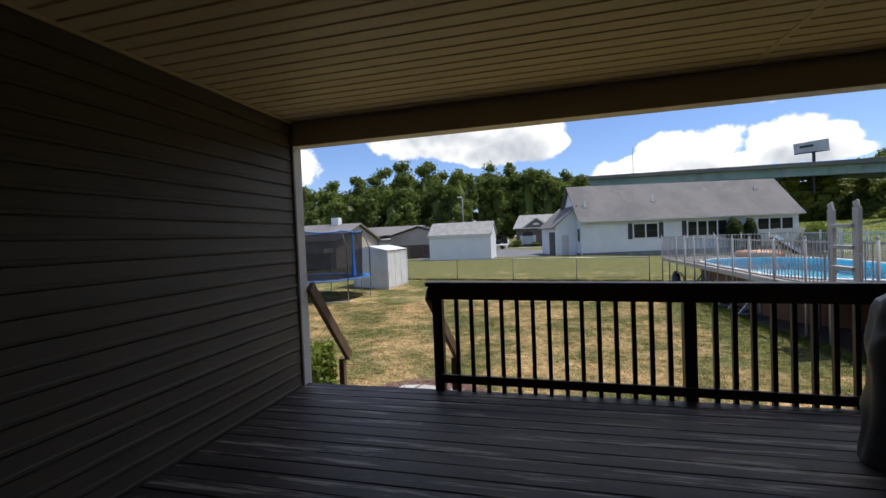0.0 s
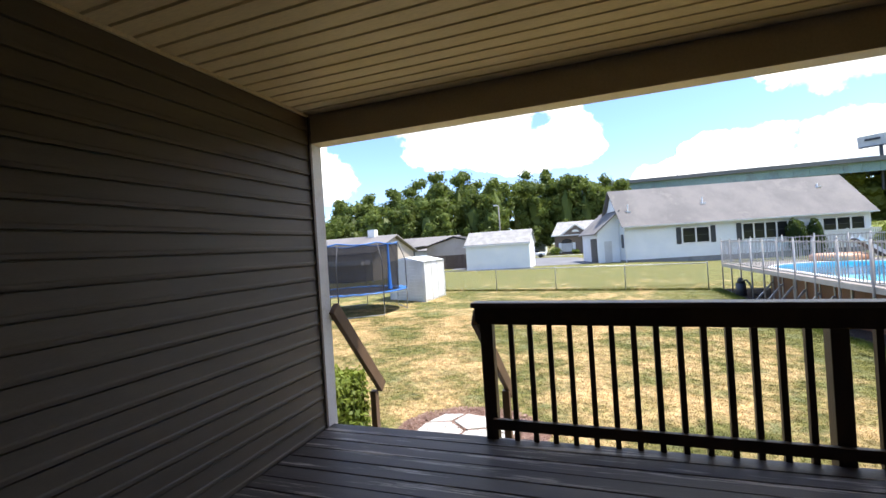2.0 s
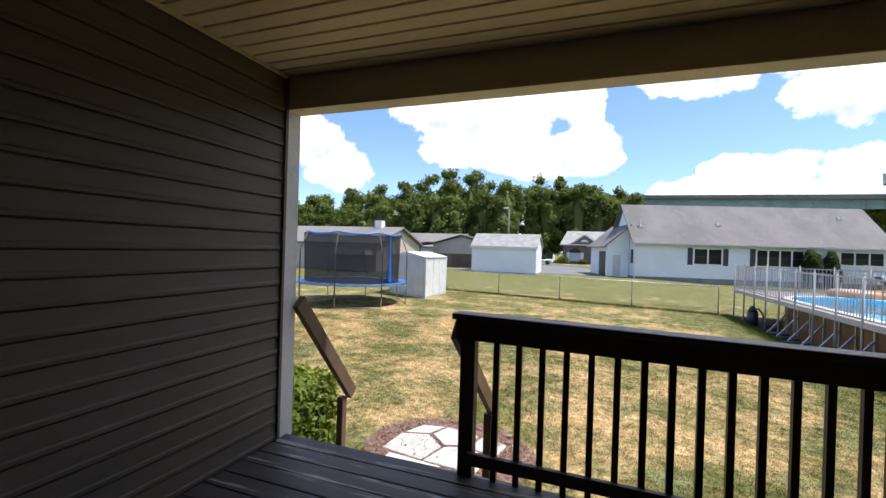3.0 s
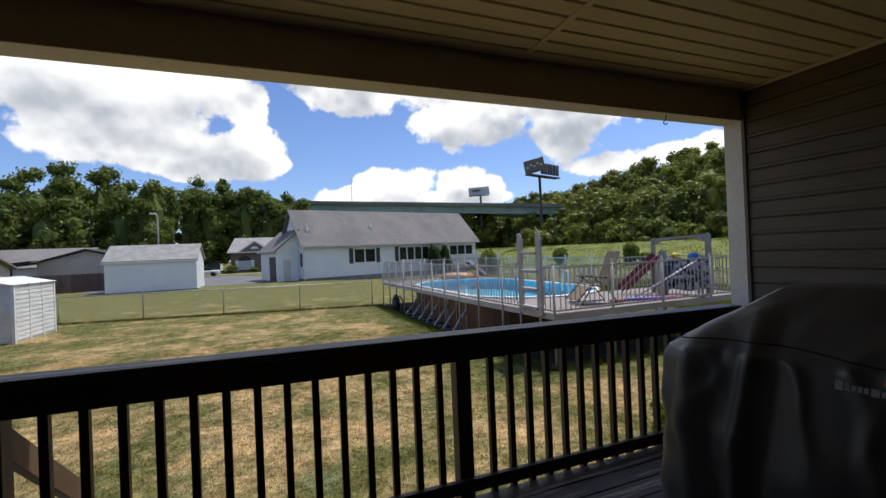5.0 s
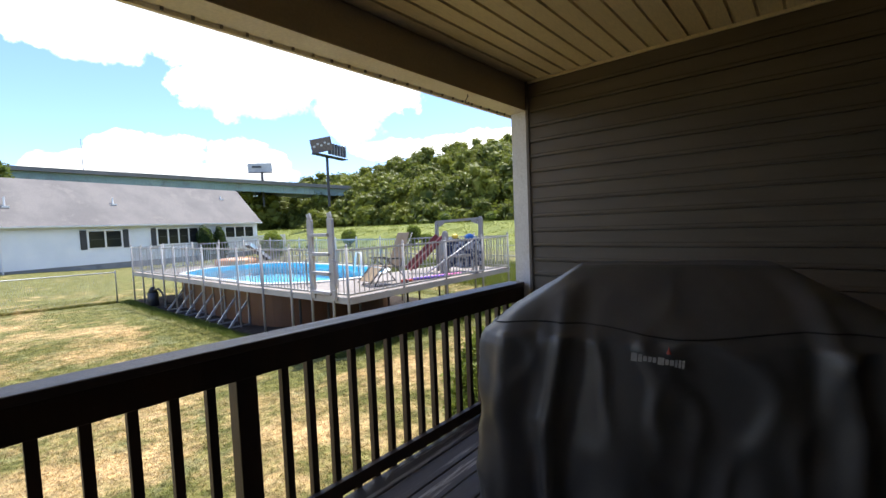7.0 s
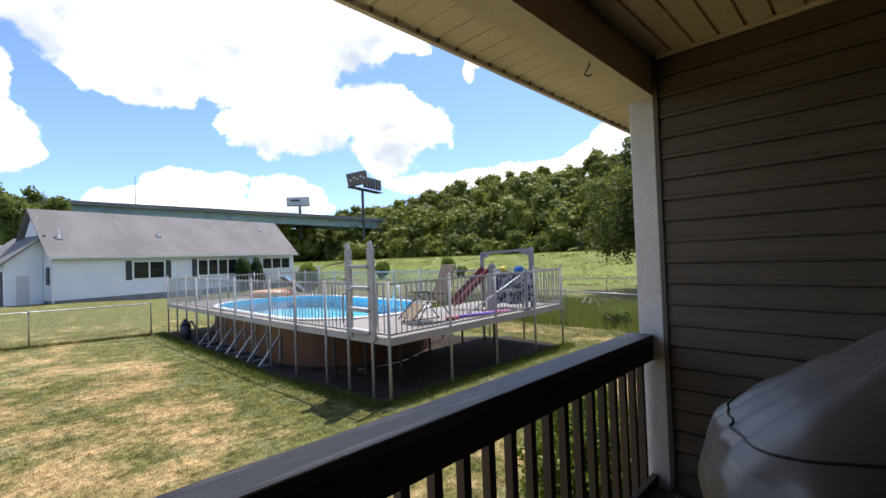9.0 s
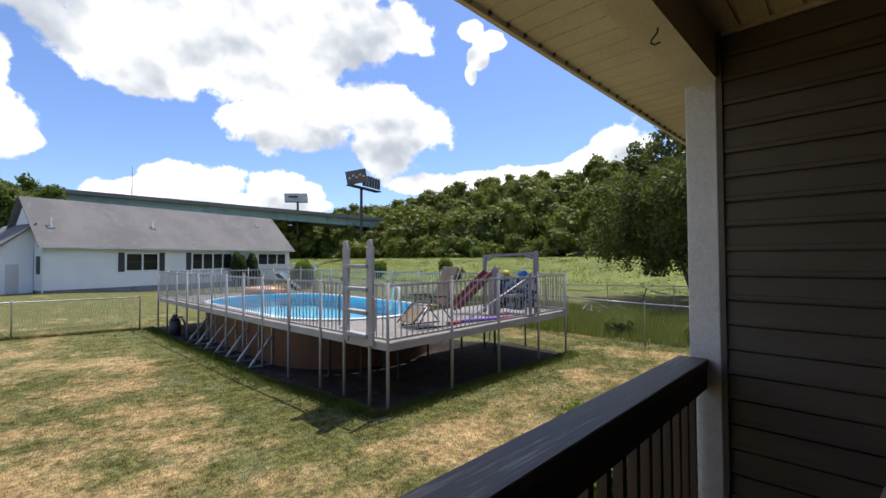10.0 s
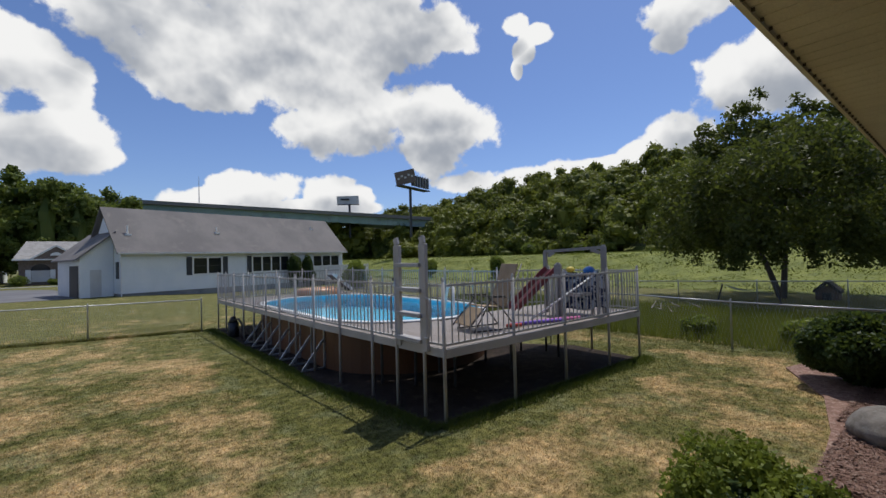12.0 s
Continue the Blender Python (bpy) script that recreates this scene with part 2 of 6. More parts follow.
def water_material():
    m = bpy.data.materials.new("pool_water")
    m.use_nodes = True
    q = Graph(m.node_tree)
    pos = q.node("ShaderNodeNewGeometry").outputs["Position"]
    b = q.node("ShaderNodeBump", {"Strength": 0.5, "Distance": 0.02, "Height": q.noise(pos, 5.0, 3.0)})
    f = q.node("ShaderNodeFresnel", {"IOR": 1.33, "Normal": b.outputs[0]}).outputs[0]
    tr = q.node("ShaderNodeBsdfTransparent", {"Color": rgb((0.55, 0.85, 0.93))}).outputs[0]
    gl = q.node("ShaderNodeBsdfGlossy", {"Roughness": 0.05, "Normal": b.outputs[0]}).outputs[0]
    q.node("ShaderNodeOutputMaterial", {"Surface": q.node("ShaderNodeMixShader", {0: f, 1: tr, 2: gl}).outputs[0]})
    return m


M["water"] = water_material()


def net_material():
    m = bpy.data.materials.new("black_safety_net")
    m.use_nodes = True
    q = Graph(m.node_tree)
    d = q.node("ShaderNodeBsdfDiffuse", {"Color": rgb((0.035, 0.035, 0.04))}).outputs[0]
    tr = q.node("ShaderNodeBsdfTransparent").outputs[0]
    q.node("ShaderNodeOutputMaterial", {"Surface": q.node("ShaderNodeMixShader", {0: 0.7, 1: tr, 2: d}).outputs[0]})
    return m


M["net"] = net_material()


def leaf_material(name, c1, c2, c3, scale=0.35):
    """Leaves: broad colour change over the crown, random change leaf by leaf, some light through them."""
    m = bpy.data.materials.new(name)
    m.use_nodes = True
    q = Graph(m.node_tree)
    geo = q.node("ShaderNodeNewGeometry")
    broad = q.ramp(q.noise(geo.outputs["Position"], scale, 3.0), 0.38, 0.62)
    isl = geo.outputs["Random Per Island"]
    col = q.mix(broad, rgb(c1), rgb(c2))
    col = q.mix(q.math("MULTIPLY", isl, 0.55), col, rgb(c3))
    d = q.node("ShaderNodeBsdfPrincipled", {"Base Color": col, "Roughness": 0.55, "Specular IOR Level": 0.3})
    t = q.node("ShaderNodeBsdfTranslucent", {"Color": q.mix(0.5, col, rgb((0.16, 0.2, 0.03)))})
    q.node("ShaderNodeOutputMaterial", {"Surface": q.node("ShaderNodeMixShader", {0: 0.42, 1: d.outputs[0], 2: t.outputs[0]}).outputs[0]})
    return m


M["leaf_woods"] = leaf_material("woods_leaves", (0.06, 0.095, 0.02), (0.12, 0.165, 0.032), (0.2, 0.235, 0.05), 0.12)
M["leaf_hill"] = leaf_material("hill_leaves", (0.062, 0.085, 0.014), (0.2, 0.215, 0.032), (0.28, 0.29, 0.05), 0.1)
M["leaf_tree"] = leaf_material("tree_leaves", (0.04, 0.056, 0.013), (0.075, 0.092, 0.02), (0.11, 0.125, 0.028), 0.5)
M["leaf_bush"] = leaf_material("shrub_leaves", (0.1, 0.15, 0.022), (0.19, 0.24, 0.035), (0.3, 0.34, 0.06), 2.0)
# leaf colour of dark shrubs, also painted on cores as shade between leaves
M["leaf_dark"] = leaf_material("dark_shrub_leaves_and_inner_shade", (0.02, 0.045, 0.014), (0.035, 0.07, 0.02), (0.05, 0.09, 0.02), 2.0)


def grass_material(name, islands):
    m = bpy.data.materials.new(name)
    m.use_nodes = True
    q = Graph(m.node_tree)
    geo = q.node("ShaderNodeNewGeometry")
    pos = geo.outputs["Position"]
    xyz_ = q.node("ShaderNodeSeparateXYZ", {0: pos})
    patch = q.noise(q.node("ShaderNodeMapping", {"Vector": pos, "Scale": (0.8, 0.8, 1)}).outputs[0], 0.8, 10.0, 0.78)
    # beyond the yards the turf is greener
    far = q.ramp(q.node("ShaderNodeVectorMath", {0: pos}, operation="LENGTH").outputs["Value"], 9, 32, 0.0, 0.13)
    # moist strip that stays green round the pool deck
    nx = q.math("ADD", xyz_.outputs[0], q.math("MULTIPLY", q.math("SUBTRACT", q.noise(pos, 2.0, 3.0), 0.5), 1.2))
    ny = q.math("ADD", xyz_.outputs[1], q.math("MULTIPLY", q.math("SUBTRACT", q.noise(pos, 2.3, 3.0), 0.5), 1.0))
    inx = q.math("MULTIPLY", q.ramp(nx, 5.7, 6.7), q.ramp(nx, 14.2, 15.2, 1.0, 0.0))
    iny = q.math("MULTIPLY", q.ramp(ny, 3.9, 4.7), q.ramp(ny, 17.5, 19.0, 1.0, 0.0))
    damp = q.math("MULTIPLY", q.math("MULTIPLY", inx, iny), 0.25)
    dry = q.ramp(q.math("SUBTRACT", q.math("SUBTRACT", patch, far), damp), 0.41, 0.62)
    mid = q.noise(pos, 3.0, 6.0, 0.7)
    tuft = q.noise(pos, 9.0, 5.0, 0.75)
    fine = q.noise(pos, 60.0, 4.0, 0.75)
    green = q.mix(q.ramp(mid, 0.35, 0.65), rgb((0.08, 0.086, 0.019)), rgb((0.185, 0.175, 0.054)))
    green = q.mix(q.ramp(q.noise(pos, 1.7, 4.0), 0.52, 0.68, 0.0, 0.6), green, rgb((0.2, 0.21, 0.1)))
    straw = q.mix(q.ramp(mid, 0.3, 0.7), rgb((0.38, 0.262, 0.112)), rgb((0.58, 0.405, 0.205)))
    col = q.mix(dry, green, straw)
    val = q.math("MULTIPLY", q.math("ADD", 0.45, q.math("MULTIPLY", fine, 1.1)), q.ramp(tuft, 0.3, 0.68, 0.55, 1.4))
    if islands:
        val = q.math("MULTIPLY", val, q.math("ADD", 1.0, q.math("MULTIPLY", geo.outputs["Random Per Island"], 0.5)))
    hsv = q.node("ShaderNodeHueSaturation", {"Value": val, "Color": col})
    b = q.node("ShaderNodeBump", {"Strength": 0.8, "Distance": 0.03, "Height": q.math("ADD", fine, q.math("MULTIPLY", tuft, 1.5))})
    p = q.node("ShaderNodeBsdfPrincipled", {"Base Color": hsv.outputs[0], "Roughness": 0.85, "Specular IOR Level": 0.2})
    out = p.outputs[0]
    if islands:
        t = q.node("ShaderNodeBsdfTranslucent", {"Color": hsv.outputs[0]})
        out = q.node("ShaderNodeMixShader", {0: 0.5, 1: out, 2: t.outputs[0]}).outputs[0]
    else:
        q.put(p.inputs["Normal"], b.outputs[0])
    q.node("ShaderNodeOutputMaterial", {"Surface": out})
    return m


M["grass"] = grass_material("lawn", False)
M["blades"] = grass_material("lawn_blades", True)
M["meadow"] = surface("levee_meadow", (0.13, 0.155, 0.022), (0.2, 0.22, 0.036), 0.5, 0.9, 1.0, 3, c3=(0.11, 0.135, 0.022), depth=0.12)
M["meadow_tuft"] = leaf_material("meadow_tufts", (0.12, 0.14, 0.022), (0.17, 0.19, 0.03), (0.22, 0.24, 0.045), 0.5)
M["verge"] = leaf_material("uncut_green_grass", (0.055, 0.085, 0.014), (0.1, 0.13, 0.022), (0.15, 0.17, 0.035), 2.5)


def towel_material():
    m = bpy.data.materials.new("blue_white_floral_cloth")
    m.use_nodes = True
    q = Graph(m.node_tree)
    pos = q.node("ShaderNodeNewGeometry").outputs["Position"]
    f = q.ramp(q.noise(pos, 7.0, 3.0, 0.6), 0.47, 0.53)
    p = q.node("ShaderNodeBsdfPrincipled", {"Base Color": q.mix(f, rgb((0.03, 0.06, 0.16)), rgb((0.6, 0.66, 0.75))), "Roughness": 0.9})
    q.node("ShaderNodeOutputMaterial", {"Surface": p.outputs[0]})
    return m


M["towel"] = towel_material()

# ---- mesh tools ----


def box(bm, x0, x1, y0, y1, z0, z1):
    vs = [bm.verts.new((x, y, z)) for x in (x0, x1) for y in (y0, y1) for z in (z0, z1)]
    for f in ((0, 1, 3, 2), (4, 6, 7, 5), (0, 4, 5, 1), (2, 3, 7, 6), (0, 2, 6, 4), (1, 5, 7, 3)):
        bm.faces.new([vs[i] for i in f])
    return bm


def bar(bm, p, q, w, h, up=(0, 0, 1)):
    """A board of width w and height h from p to q."""
    p, q = Vector(p), Vector(q)
    d = (q - p).normalized()
    s = d.cross(Vector(up))
    s = s.normalized() if s.length > 1e-6 else Vector((1, 0, 0))
    u = s.cross(d).normalized()
    vs = [bm.verts.new(c + s * (w / 2 * i) + u * (h / 2 * j)) for c in (p, q) for i, j in ((-1, -1), (1, -1), (1, 1), (-1, 1))]
    for f in ((0, 1, 2, 3), (7, 6, 5, 4), (0, 4, 5, 1), (1, 5, 6, 2), (2, 6, 7, 3), (3, 7, 4, 0)):
        bm.faces.new([vs[i] for i in f])
    return bm


def tube(bm, pts, r, n=8, r2=None):
    """A round tube along points; r2 the radius at its end."""
    pts = [Vector(p) for p in pts]
    rings = []
    for i, p in enumerate(pts):
        d = (pts[min(i + 1, len(pts) - 1)] - pts[max(i - 1, 0)]).normalized()
        a = d.orthogonal().normalized() if i == 0 else (a - d * a.dot(d)).normalized()
        b = d.cross(a)
        rr = r if r2 is None else r + (r2 - r) * i / (len(pts) - 1)
        rings.append([bm.verts.new(p + a * math.cos(2 * math.pi * k / n) * rr + b * math.sin(2 * math.pi * k / n) * rr) for k in range(n)])
    for A, B in zip(rings, rings[1:]):
        for k in range(n):
            bm.faces.new((A[k], A[(k + 1) % n], B[(k + 1) % n], B[k]))
    bm.faces.new(rings[0][::-1]), bm.faces.new(rings[-1])
    return bm


def prism(bm, poly, z0, z1):
    """A flat polygon given as (x, y), raised from z0 to z1."""
    a = [bm.verts.new((x, y, z0)) for x, y in poly]
    b = [bm.verts.new((x, y, z1)) for x, y in poly]
    bm.faces.new(a[::-1]), bm.faces.new(b)
    for i in range(len(a)):
        j = (i + 1) % len(a)
        bm.faces.new((a[i], a[j], b[j], b[i]))
    return bm


def B():
    return bmesh.new()


def where(ob):
    p = Vector((0, 0, 0))
    while ob is not None:
        p += ob.location
        ob = ob.parent
    return p


def part(name, bm, material, parent=None, label="", smooth=False, bevel=0.0):
    """Links a bmesh, written in world metres, as one mesh under a thing."""
    bmesh.ops.recalc_face_normals(bm, faces=bm.faces)
    if bevel:
        bmesh.ops.bevel(bm, geom=list(bm.edges), offset=bevel, segments=1, affect="EDGES")
    o = where(parent)
    bmesh.ops.translate(bm, verts=bm.verts, vec=-o)
    me = bpy.data.meshes.new(name)
    bm.to_mesh(me)
    bm.free()
    me.materials.append(M[material])
    if smooth:
        me.shade_smooth()
    ob = new(name, me)
    ob.parent = parent
    if label:
        ob["label"] = label
    return ob


def thing(name, at, label, category, group="", kind=""):
    ob = new(name)
    ob.location = at
    ob.empty_display_size = 0.2
    return tagged(ob, label, category, group, kind)


def whole(name, bm, material, label, category="", kind="", smooth=False, bevel=0.0, group=""):
    return tagged(part(name, bm, material, None, "", smooth, bevel), label, category, group, kind)


def quads(name, verts, material, parent=None):
    """A mesh of loose faces from an array (faces, corners, 3), in world metres."""
    n, k = verts.shape[:2]
    me = bpy.data.meshes.new(name)
    me.vertices.add(n * k), me.loops.add(n * k), me.polygons.add(n)
    me.vertices.foreach_set("co", (verts - np.array(where(parent))).astype(np.float32).ravel())
    me.loops.foreach_set("vertex_index", np.arange(n * k, dtype=np.int32))
    me.polygons.foreach_set("loop_start", np.arange(0, n * k, k, dtype=np.int32))
    me.update(calc_edges=True)
    me.materials.append(M[material])
    ob = new(name, me)
    ob.parent = parent
    return ob


def leaves(rng, centres, size, jitter=0.4, out=None):
    """Leaf-shaped quads at the centres, turned at random (leaning to out, if given)."""
    n = len(centres)
    nrm = rng.normal(size=(n, 3))
    if out is not None:
        nrm = nrm * 0.95 + out
    nrm /= np.linalg.norm(nrm, axis=1, keepdims=True)
    a = np.cross(nrm, rng.normal(size=(n, 3)))
    a /= np.linalg.norm(a, axis=1, keepdims=True)
    b = np.cross(nrm, a)
    s = (size * (1 + jitter * rng.uniform(-1, 1, n)))[:, None]
    a, b = a * s, b * s * 0.55
    return np.stack([centres - a, centres + b, centres + a, centres - b], 1)


def blob(rng, c, r, n, lumps=9, depth=0.35):
    """Points spread through the outer shell of a lumpy crown, and the way out at each."""
    d = rng.normal(size=(n, 3))
    d /= np.linalg.norm(d, axis=1, keepdims=True)
    L = rng.normal(size=(lumps, 3))
    L /= np.linalg.norm(L, axis=1, keepdims=True)
    k = (np.clip(d @ L.T, 0, 1) ** 6).max(1)
    rr = (0.68 + 0.38 * k) * (1 - depth * rng.uniform(0, 1, n) ** 1.5)
    return np.array(c) + d * rr[:, None] * np.array(r), d


def ico(n):
    bm = B()
    bmesh.ops.create_icosphere(bm, subdivisions=n, radius=1.0)
    tri = np.array([[v.co[:] for v in f.verts] for f in bm.faces])
    bm.free()
    return tri


ICO, ICO_LOW = ico(2), ico(1)


def core(rng, c, r, tri=None):
    """Triangles of a dark uneven inner mass that closes a crown as its shade."""
    p = rng.uniform(0, 6.28, 6)
    T = ICO if tri is None else tri
    k = 0.62 + 0.07 * np.sin(T[..., 0] * 4 + p[0]) * np.sin(T[..., 1] * 3.5 + p[1]) + 0.05 * np.sin(T[..., 2] * 5 + p[2])
    return T * k[..., None] * np.array(r) + np.array(c)

# ---- ground ----
GZ = -1.02
W = 6.09          # inner width of the porch
CEIL = 2.68


def smooth(a, b, x):
    t = np.clip((np.asarray(x, float) - a) / (b - a), 0, 1)
    return t * t * (3 - 2 * t)


def ground_z(x, y):
    x, y = np.asarray(x, float), np.asarray(y, float)
    z = GZ - 0.35 * smooth(5, 14, x) * smooth(30, 46, y) * (1 - smooth(24, 34, x))
    lev = smooth(35, 50, x) * (1 - smooth(100, 125, y))
    hill = 0.47 * np.clip(x - 68, 0, 34) * (1 - smooth(165, 195, y)) * smooth(-60, -20, y)
    return z + 2.6 * lev + hill


def sheet(name, xs, ys, material, label, lift=0.0):
    X, Y = np.meshgrid(xs, ys, indexing="ij")
    Z = ground_z(X, Y) + lift
    n, m_ = X.shape
    verts = np.stack([X, Y, Z], -1).reshape(-1, 3)
    i, j = np.meshgrid(np.arange(n - 1), np.arange(m_ - 1), indexing="ij")
    a = (i * m_ + j).ravel()
    faces = np.stack([a, a + m_, a + m_ + 1, a + 1], 1)
    me = bpy.data.meshes.new(name)
    me.from_pydata(verts.tolist(), [], faces.tolist())
    me.materials.append(M[material])
    me.shade_smooth()
    return tagged(new(name, me), label, "ground" if name != "road" else "road", kind="structure")


gx = np.concatenate([np.linspace(-600, -60, 12), np.linspace(-50, 30, 41), np.linspace(31, 110, 60), np.linspace(130, 700, 10)])
gy = np.concatenate([np.linspace(-300, -20, 8), np.linspace(-15, 60, 40), np.linspace(63, 200, 46), np.linspace(230, 900, 10)])
ground = sheet("ground", gx, gy, "grass", "mown lawn with green and dry straw-coloured patches")
meadow = sheet("ground", np.linspace(34, 70, 37), np.linspace(-60, 118, 60), "meadow", "bright green grassy levee bank below the wooded hill", 0.02)

road = B()
prism(road, [(-14, 45.5), (1.0, 45.5), (4.4, 46.3), (2.5, 54), (0, 66), (-4, 72), (-60, 84), (-60, 76), (-16, 66)], GZ - 0.1, GZ + 0.02)
tagged(part("road", road, "asphalt"), "grey asphalt driveway beside the white house", "road", kind="structure")
walkw = B()
prism(walkw, [(-60, 89), (2, 78), (2, 79.5), (-60, 90.5)], GZ - 0.1, GZ + 0.05)
tagged(part("pavement", walkw, "concrete"), "pale concrete pavement along the street", "pavement", kind="structure")

# ---- porch: floor, walls, ceiling, beam, posts ----
fl = B()
box(fl, -0.02, W + 0.02, -4.9, 0.03, -0.32, -0.034)
floor = tagged(part("floor", fl, "stain"), "dark stained wooden porch deck of long boards", "floor", kind="structure")
fas = B()
box(fas, -0.02, W + 0.02, 0.032, 0.07, -0.34, -0.036)
part("fascia_board", fas, "stain", floor)
under = B()
for px in (0.1, 2.0, 4.0, 6.0):
    box(under, px, px + 0.1, -0.06, 0.03, GZ - 0.1, -0.322)
tagged(part("deck_post", under, "stain", floor), kind="stuff")

BACK = -4.9


def wall_block(name, x0, x1, y0, y1, z0, z1, label, mat="siding_trim"):
    bm = B()
    box(bm, x0, x1, y0, y1, z0, z1)
    return tagged(part(name, bm, mat), label, "wall", kind="structure")


wall_west = wall_block("wall_west", -0.16, -0.031, BACK, 0.0, -0.3, 2.95, "taupe vinyl clapboard porch wall with narrow shadow lines")
wall_east = wall_block("wall_east", W + 0.031, W + 0.16, BACK, 0.0, -0.3, 2.95, "taupe vinyl clapboard porch wall behind the covered grill")
wall_south = wall_block("wall_south", -0.16, W + 0.16, BACK - 0.16, BACK - 0.018, -0.3, 2.95, "taupe vinyl clapboard house wall behind the porch")

# outer walls of the house on both sides of the porch
wall_north = wall_block("wall_north", W + 0.165, 16.5, 0.0, 0.13, GZ - 0.1, 2.85, "taupe clapboard outer wall of the house", "siding")
wall_north_b = wall_block("wall_north", -9.0, -0.165, 0.0, 0.13, GZ - 0.1, 2.85, "taupe clapboard outer wall of the house", "siding")

posts = []
for x0, x1 in ((-0.14, 0.0), (W, W + 0.14)):
    bm = B()
    box(bm, x0, x1, 0.002, 0.15, -0.034 if x0 > 0 else -0.034, 2.44)
    t_ = tagged(part("trim", bm, "white", bevel=0.004), "white metal-wrapped corner post at the end of the porch wall", "corner post", kind="structure")
    posts.append(t_)
    bm = B()
    xs = (0.0, 0.012) if x0 < 0 else (W - 0.012, W)
    box(bm, xs[0], xs[1], -0.026, -0.001, 0.0, CEIL)
    part("corner_channel", bm, "siding_trim", t_)
    bm = B()
    xo = (-0.016, -0.001) if x0 < 0 else (W + 0.141, W + 0.156)
    box(bm, xo[0] if x0 > 0 else -0.156, xo[1] if x0 > 0 else -0.141, 0.14, 0.165, -0.034, 2.698)
    part("outer_channel", bm, "siding_trim", t_)

bm = B()
box(bm, -0.14, W + 0.14, 0.0, 0.15, 2.442, 2.9)
beam = tagged(part("trim", bm, "beam"), "beige-brown wrapped beam across the porch opening", "beam", kind="structure")
bm = B()
box(bm, -0.14, W + 0.14, -0.004, 0.153, 2.436, 2.4415)
part("beam_bottom", bm, "cream", beam, "cream underside of the beam")

# ceiling: grooved panels running along the beam, with a joint strip
bm = B()
step = 0.1255
y = -0.006
prof = []
while y > BACK:
    prof += [(y, CEIL), (y - 0.103, CEIL), (y - 0.105, CEIL + 0.016), (y - 0.119, CEIL + 0.016), (y - 0.121, CEIL + 0.003)]
    y -= step
prof = [p for p in prof if p[0] > BACK]
low = [[bm.verts.new((x, yy, zz)) for yy, zz in prof] for x in (0.0, 4.04, 4.06, W)]
for a_, b_ in ((low[0], low[1]), (low[2], low[3])):
    for i in range(len(prof) - 1):
        bm.faces.new((a_[i], a_[i + 1], b_[i + 1], b_[i]))
box(bm, -0.1, W + 0.1, BACK - 0.1, 0.0, CEIL + 0.02, CEIL + 0.06)
box(bm, 4.03, 4.07, BACK, -0.006, CEIL - 0.005, CEIL + 0.004)
me = bpy.data.meshes.new("ceiling")
bm.normal_update()
bm.to_mesh(me), bm.free()
me.materials.append(M["ceiling"])
ceiling = tagged(new("ceiling", me), "tan grooved vinyl soffit ceiling with a joint strip", "ceiling", kind="structure")
bm = B()
box(bm, 0.0, 0.02, BACK, -0.03, CEIL - 0.022, CEIL - 0.002)
box(bm, W - 0.02, W, BACK, -0.03, CEIL - 0.022, CEIL - 0.002)
tagged(part("trim", bm, "ceiling"), "tan moulding where walls meet the ceiling", "moulding", kind="structure")

# eave: soffit panels outside the beam, fascia, roof
bm = B()
EX0, EX1 = -9.5, 17.0
prof = []
x = EX0
while x < EX1:
    prof += [(x, 2.70), (x + 0.14, 2.70), (x + 0.144, 2.706), (x + 0.150, 2.706), (x + 0.152, 2.70)]
    x += 0.152
a_ = [bm.verts.new((xx, 0.1505, zz)) for xx, zz in prof]
b_ = [bm.verts.new((xx, 0.745, zz)) for xx, zz in prof]
for i in range(len(prof) - 1):
    bm.faces.new((a_[i], a_[i + 1], b_[i + 1], b_[i]))
for f in bm.faces:
    if f.normal.z > 0:
        f.normal_flip()
soffit = tagged(part("trim", bm, "cream"), "cream ribbed soffit panels under the roof edge", "soffit", kind="structure")
bm = B()
box(bm, EX0, EX1, 0.746, 0.775, 2.675, 2.86)
box(bm, EX0, EX1, 0.776, 0.785, 2.82, 2.87)
tagged(part("trim", bm, "cream"), "cream fascia board along the roof edge", "fascia", kind="structure")
bm = B()
for i in range(int((EX1 - EX0) / 0.152)):
    x = EX0 + i * 0.152
    box(bm, x, x + 0.014, 0.73, 0.7455, 2.682, 2.699)
part("soffit_lip", bm, "siding_trim", soffit)
bm = B()
vs = [(EX0, 0.82, 2.88), (EX1, 0.82, 2.88), (EX1, -8, 6.0), (EX0, -8, 6.0)]
lo_ = [bm.verts.new(v) for v in vs]
hi_ = [bm.verts.new((v[0], v[1], v[2] + 0.12)) for v in vs]
bm.faces.new(lo_), bm.faces.new(hi_[::-1])
for i in range(4):
    j = (i + 1) % 4
    bm.faces.new((lo_[i], hi_[i], hi_[j], lo_[j]))
tagged(part("roof", bm, "shingle"), "grey shingle roof over the porch", "roof", kind="structure")
bm = B()
tube(bm, [(15.3, 0.7, 2.66), (15.3, 0.5, 2.4), (15.3, 0.2, 2.15), (15.3, 0.19, -0.9)], 0.04, 8)
whole("downspout", bm, "cream", "cream rain pipe on the house wall below the soffit", "rain pipe")

bm = B()
tube(bm, [(5.32, 0.045, 2.436), (5.32, 0.045, 2.42), (5.325, 0.058, 2.408), (5.33, 0.072, 2.4), (5.33, 0.075, 2.386), (5.33, 0.06, 2.374), (5.33, 0.04, 2.378)], 0.004, 6)
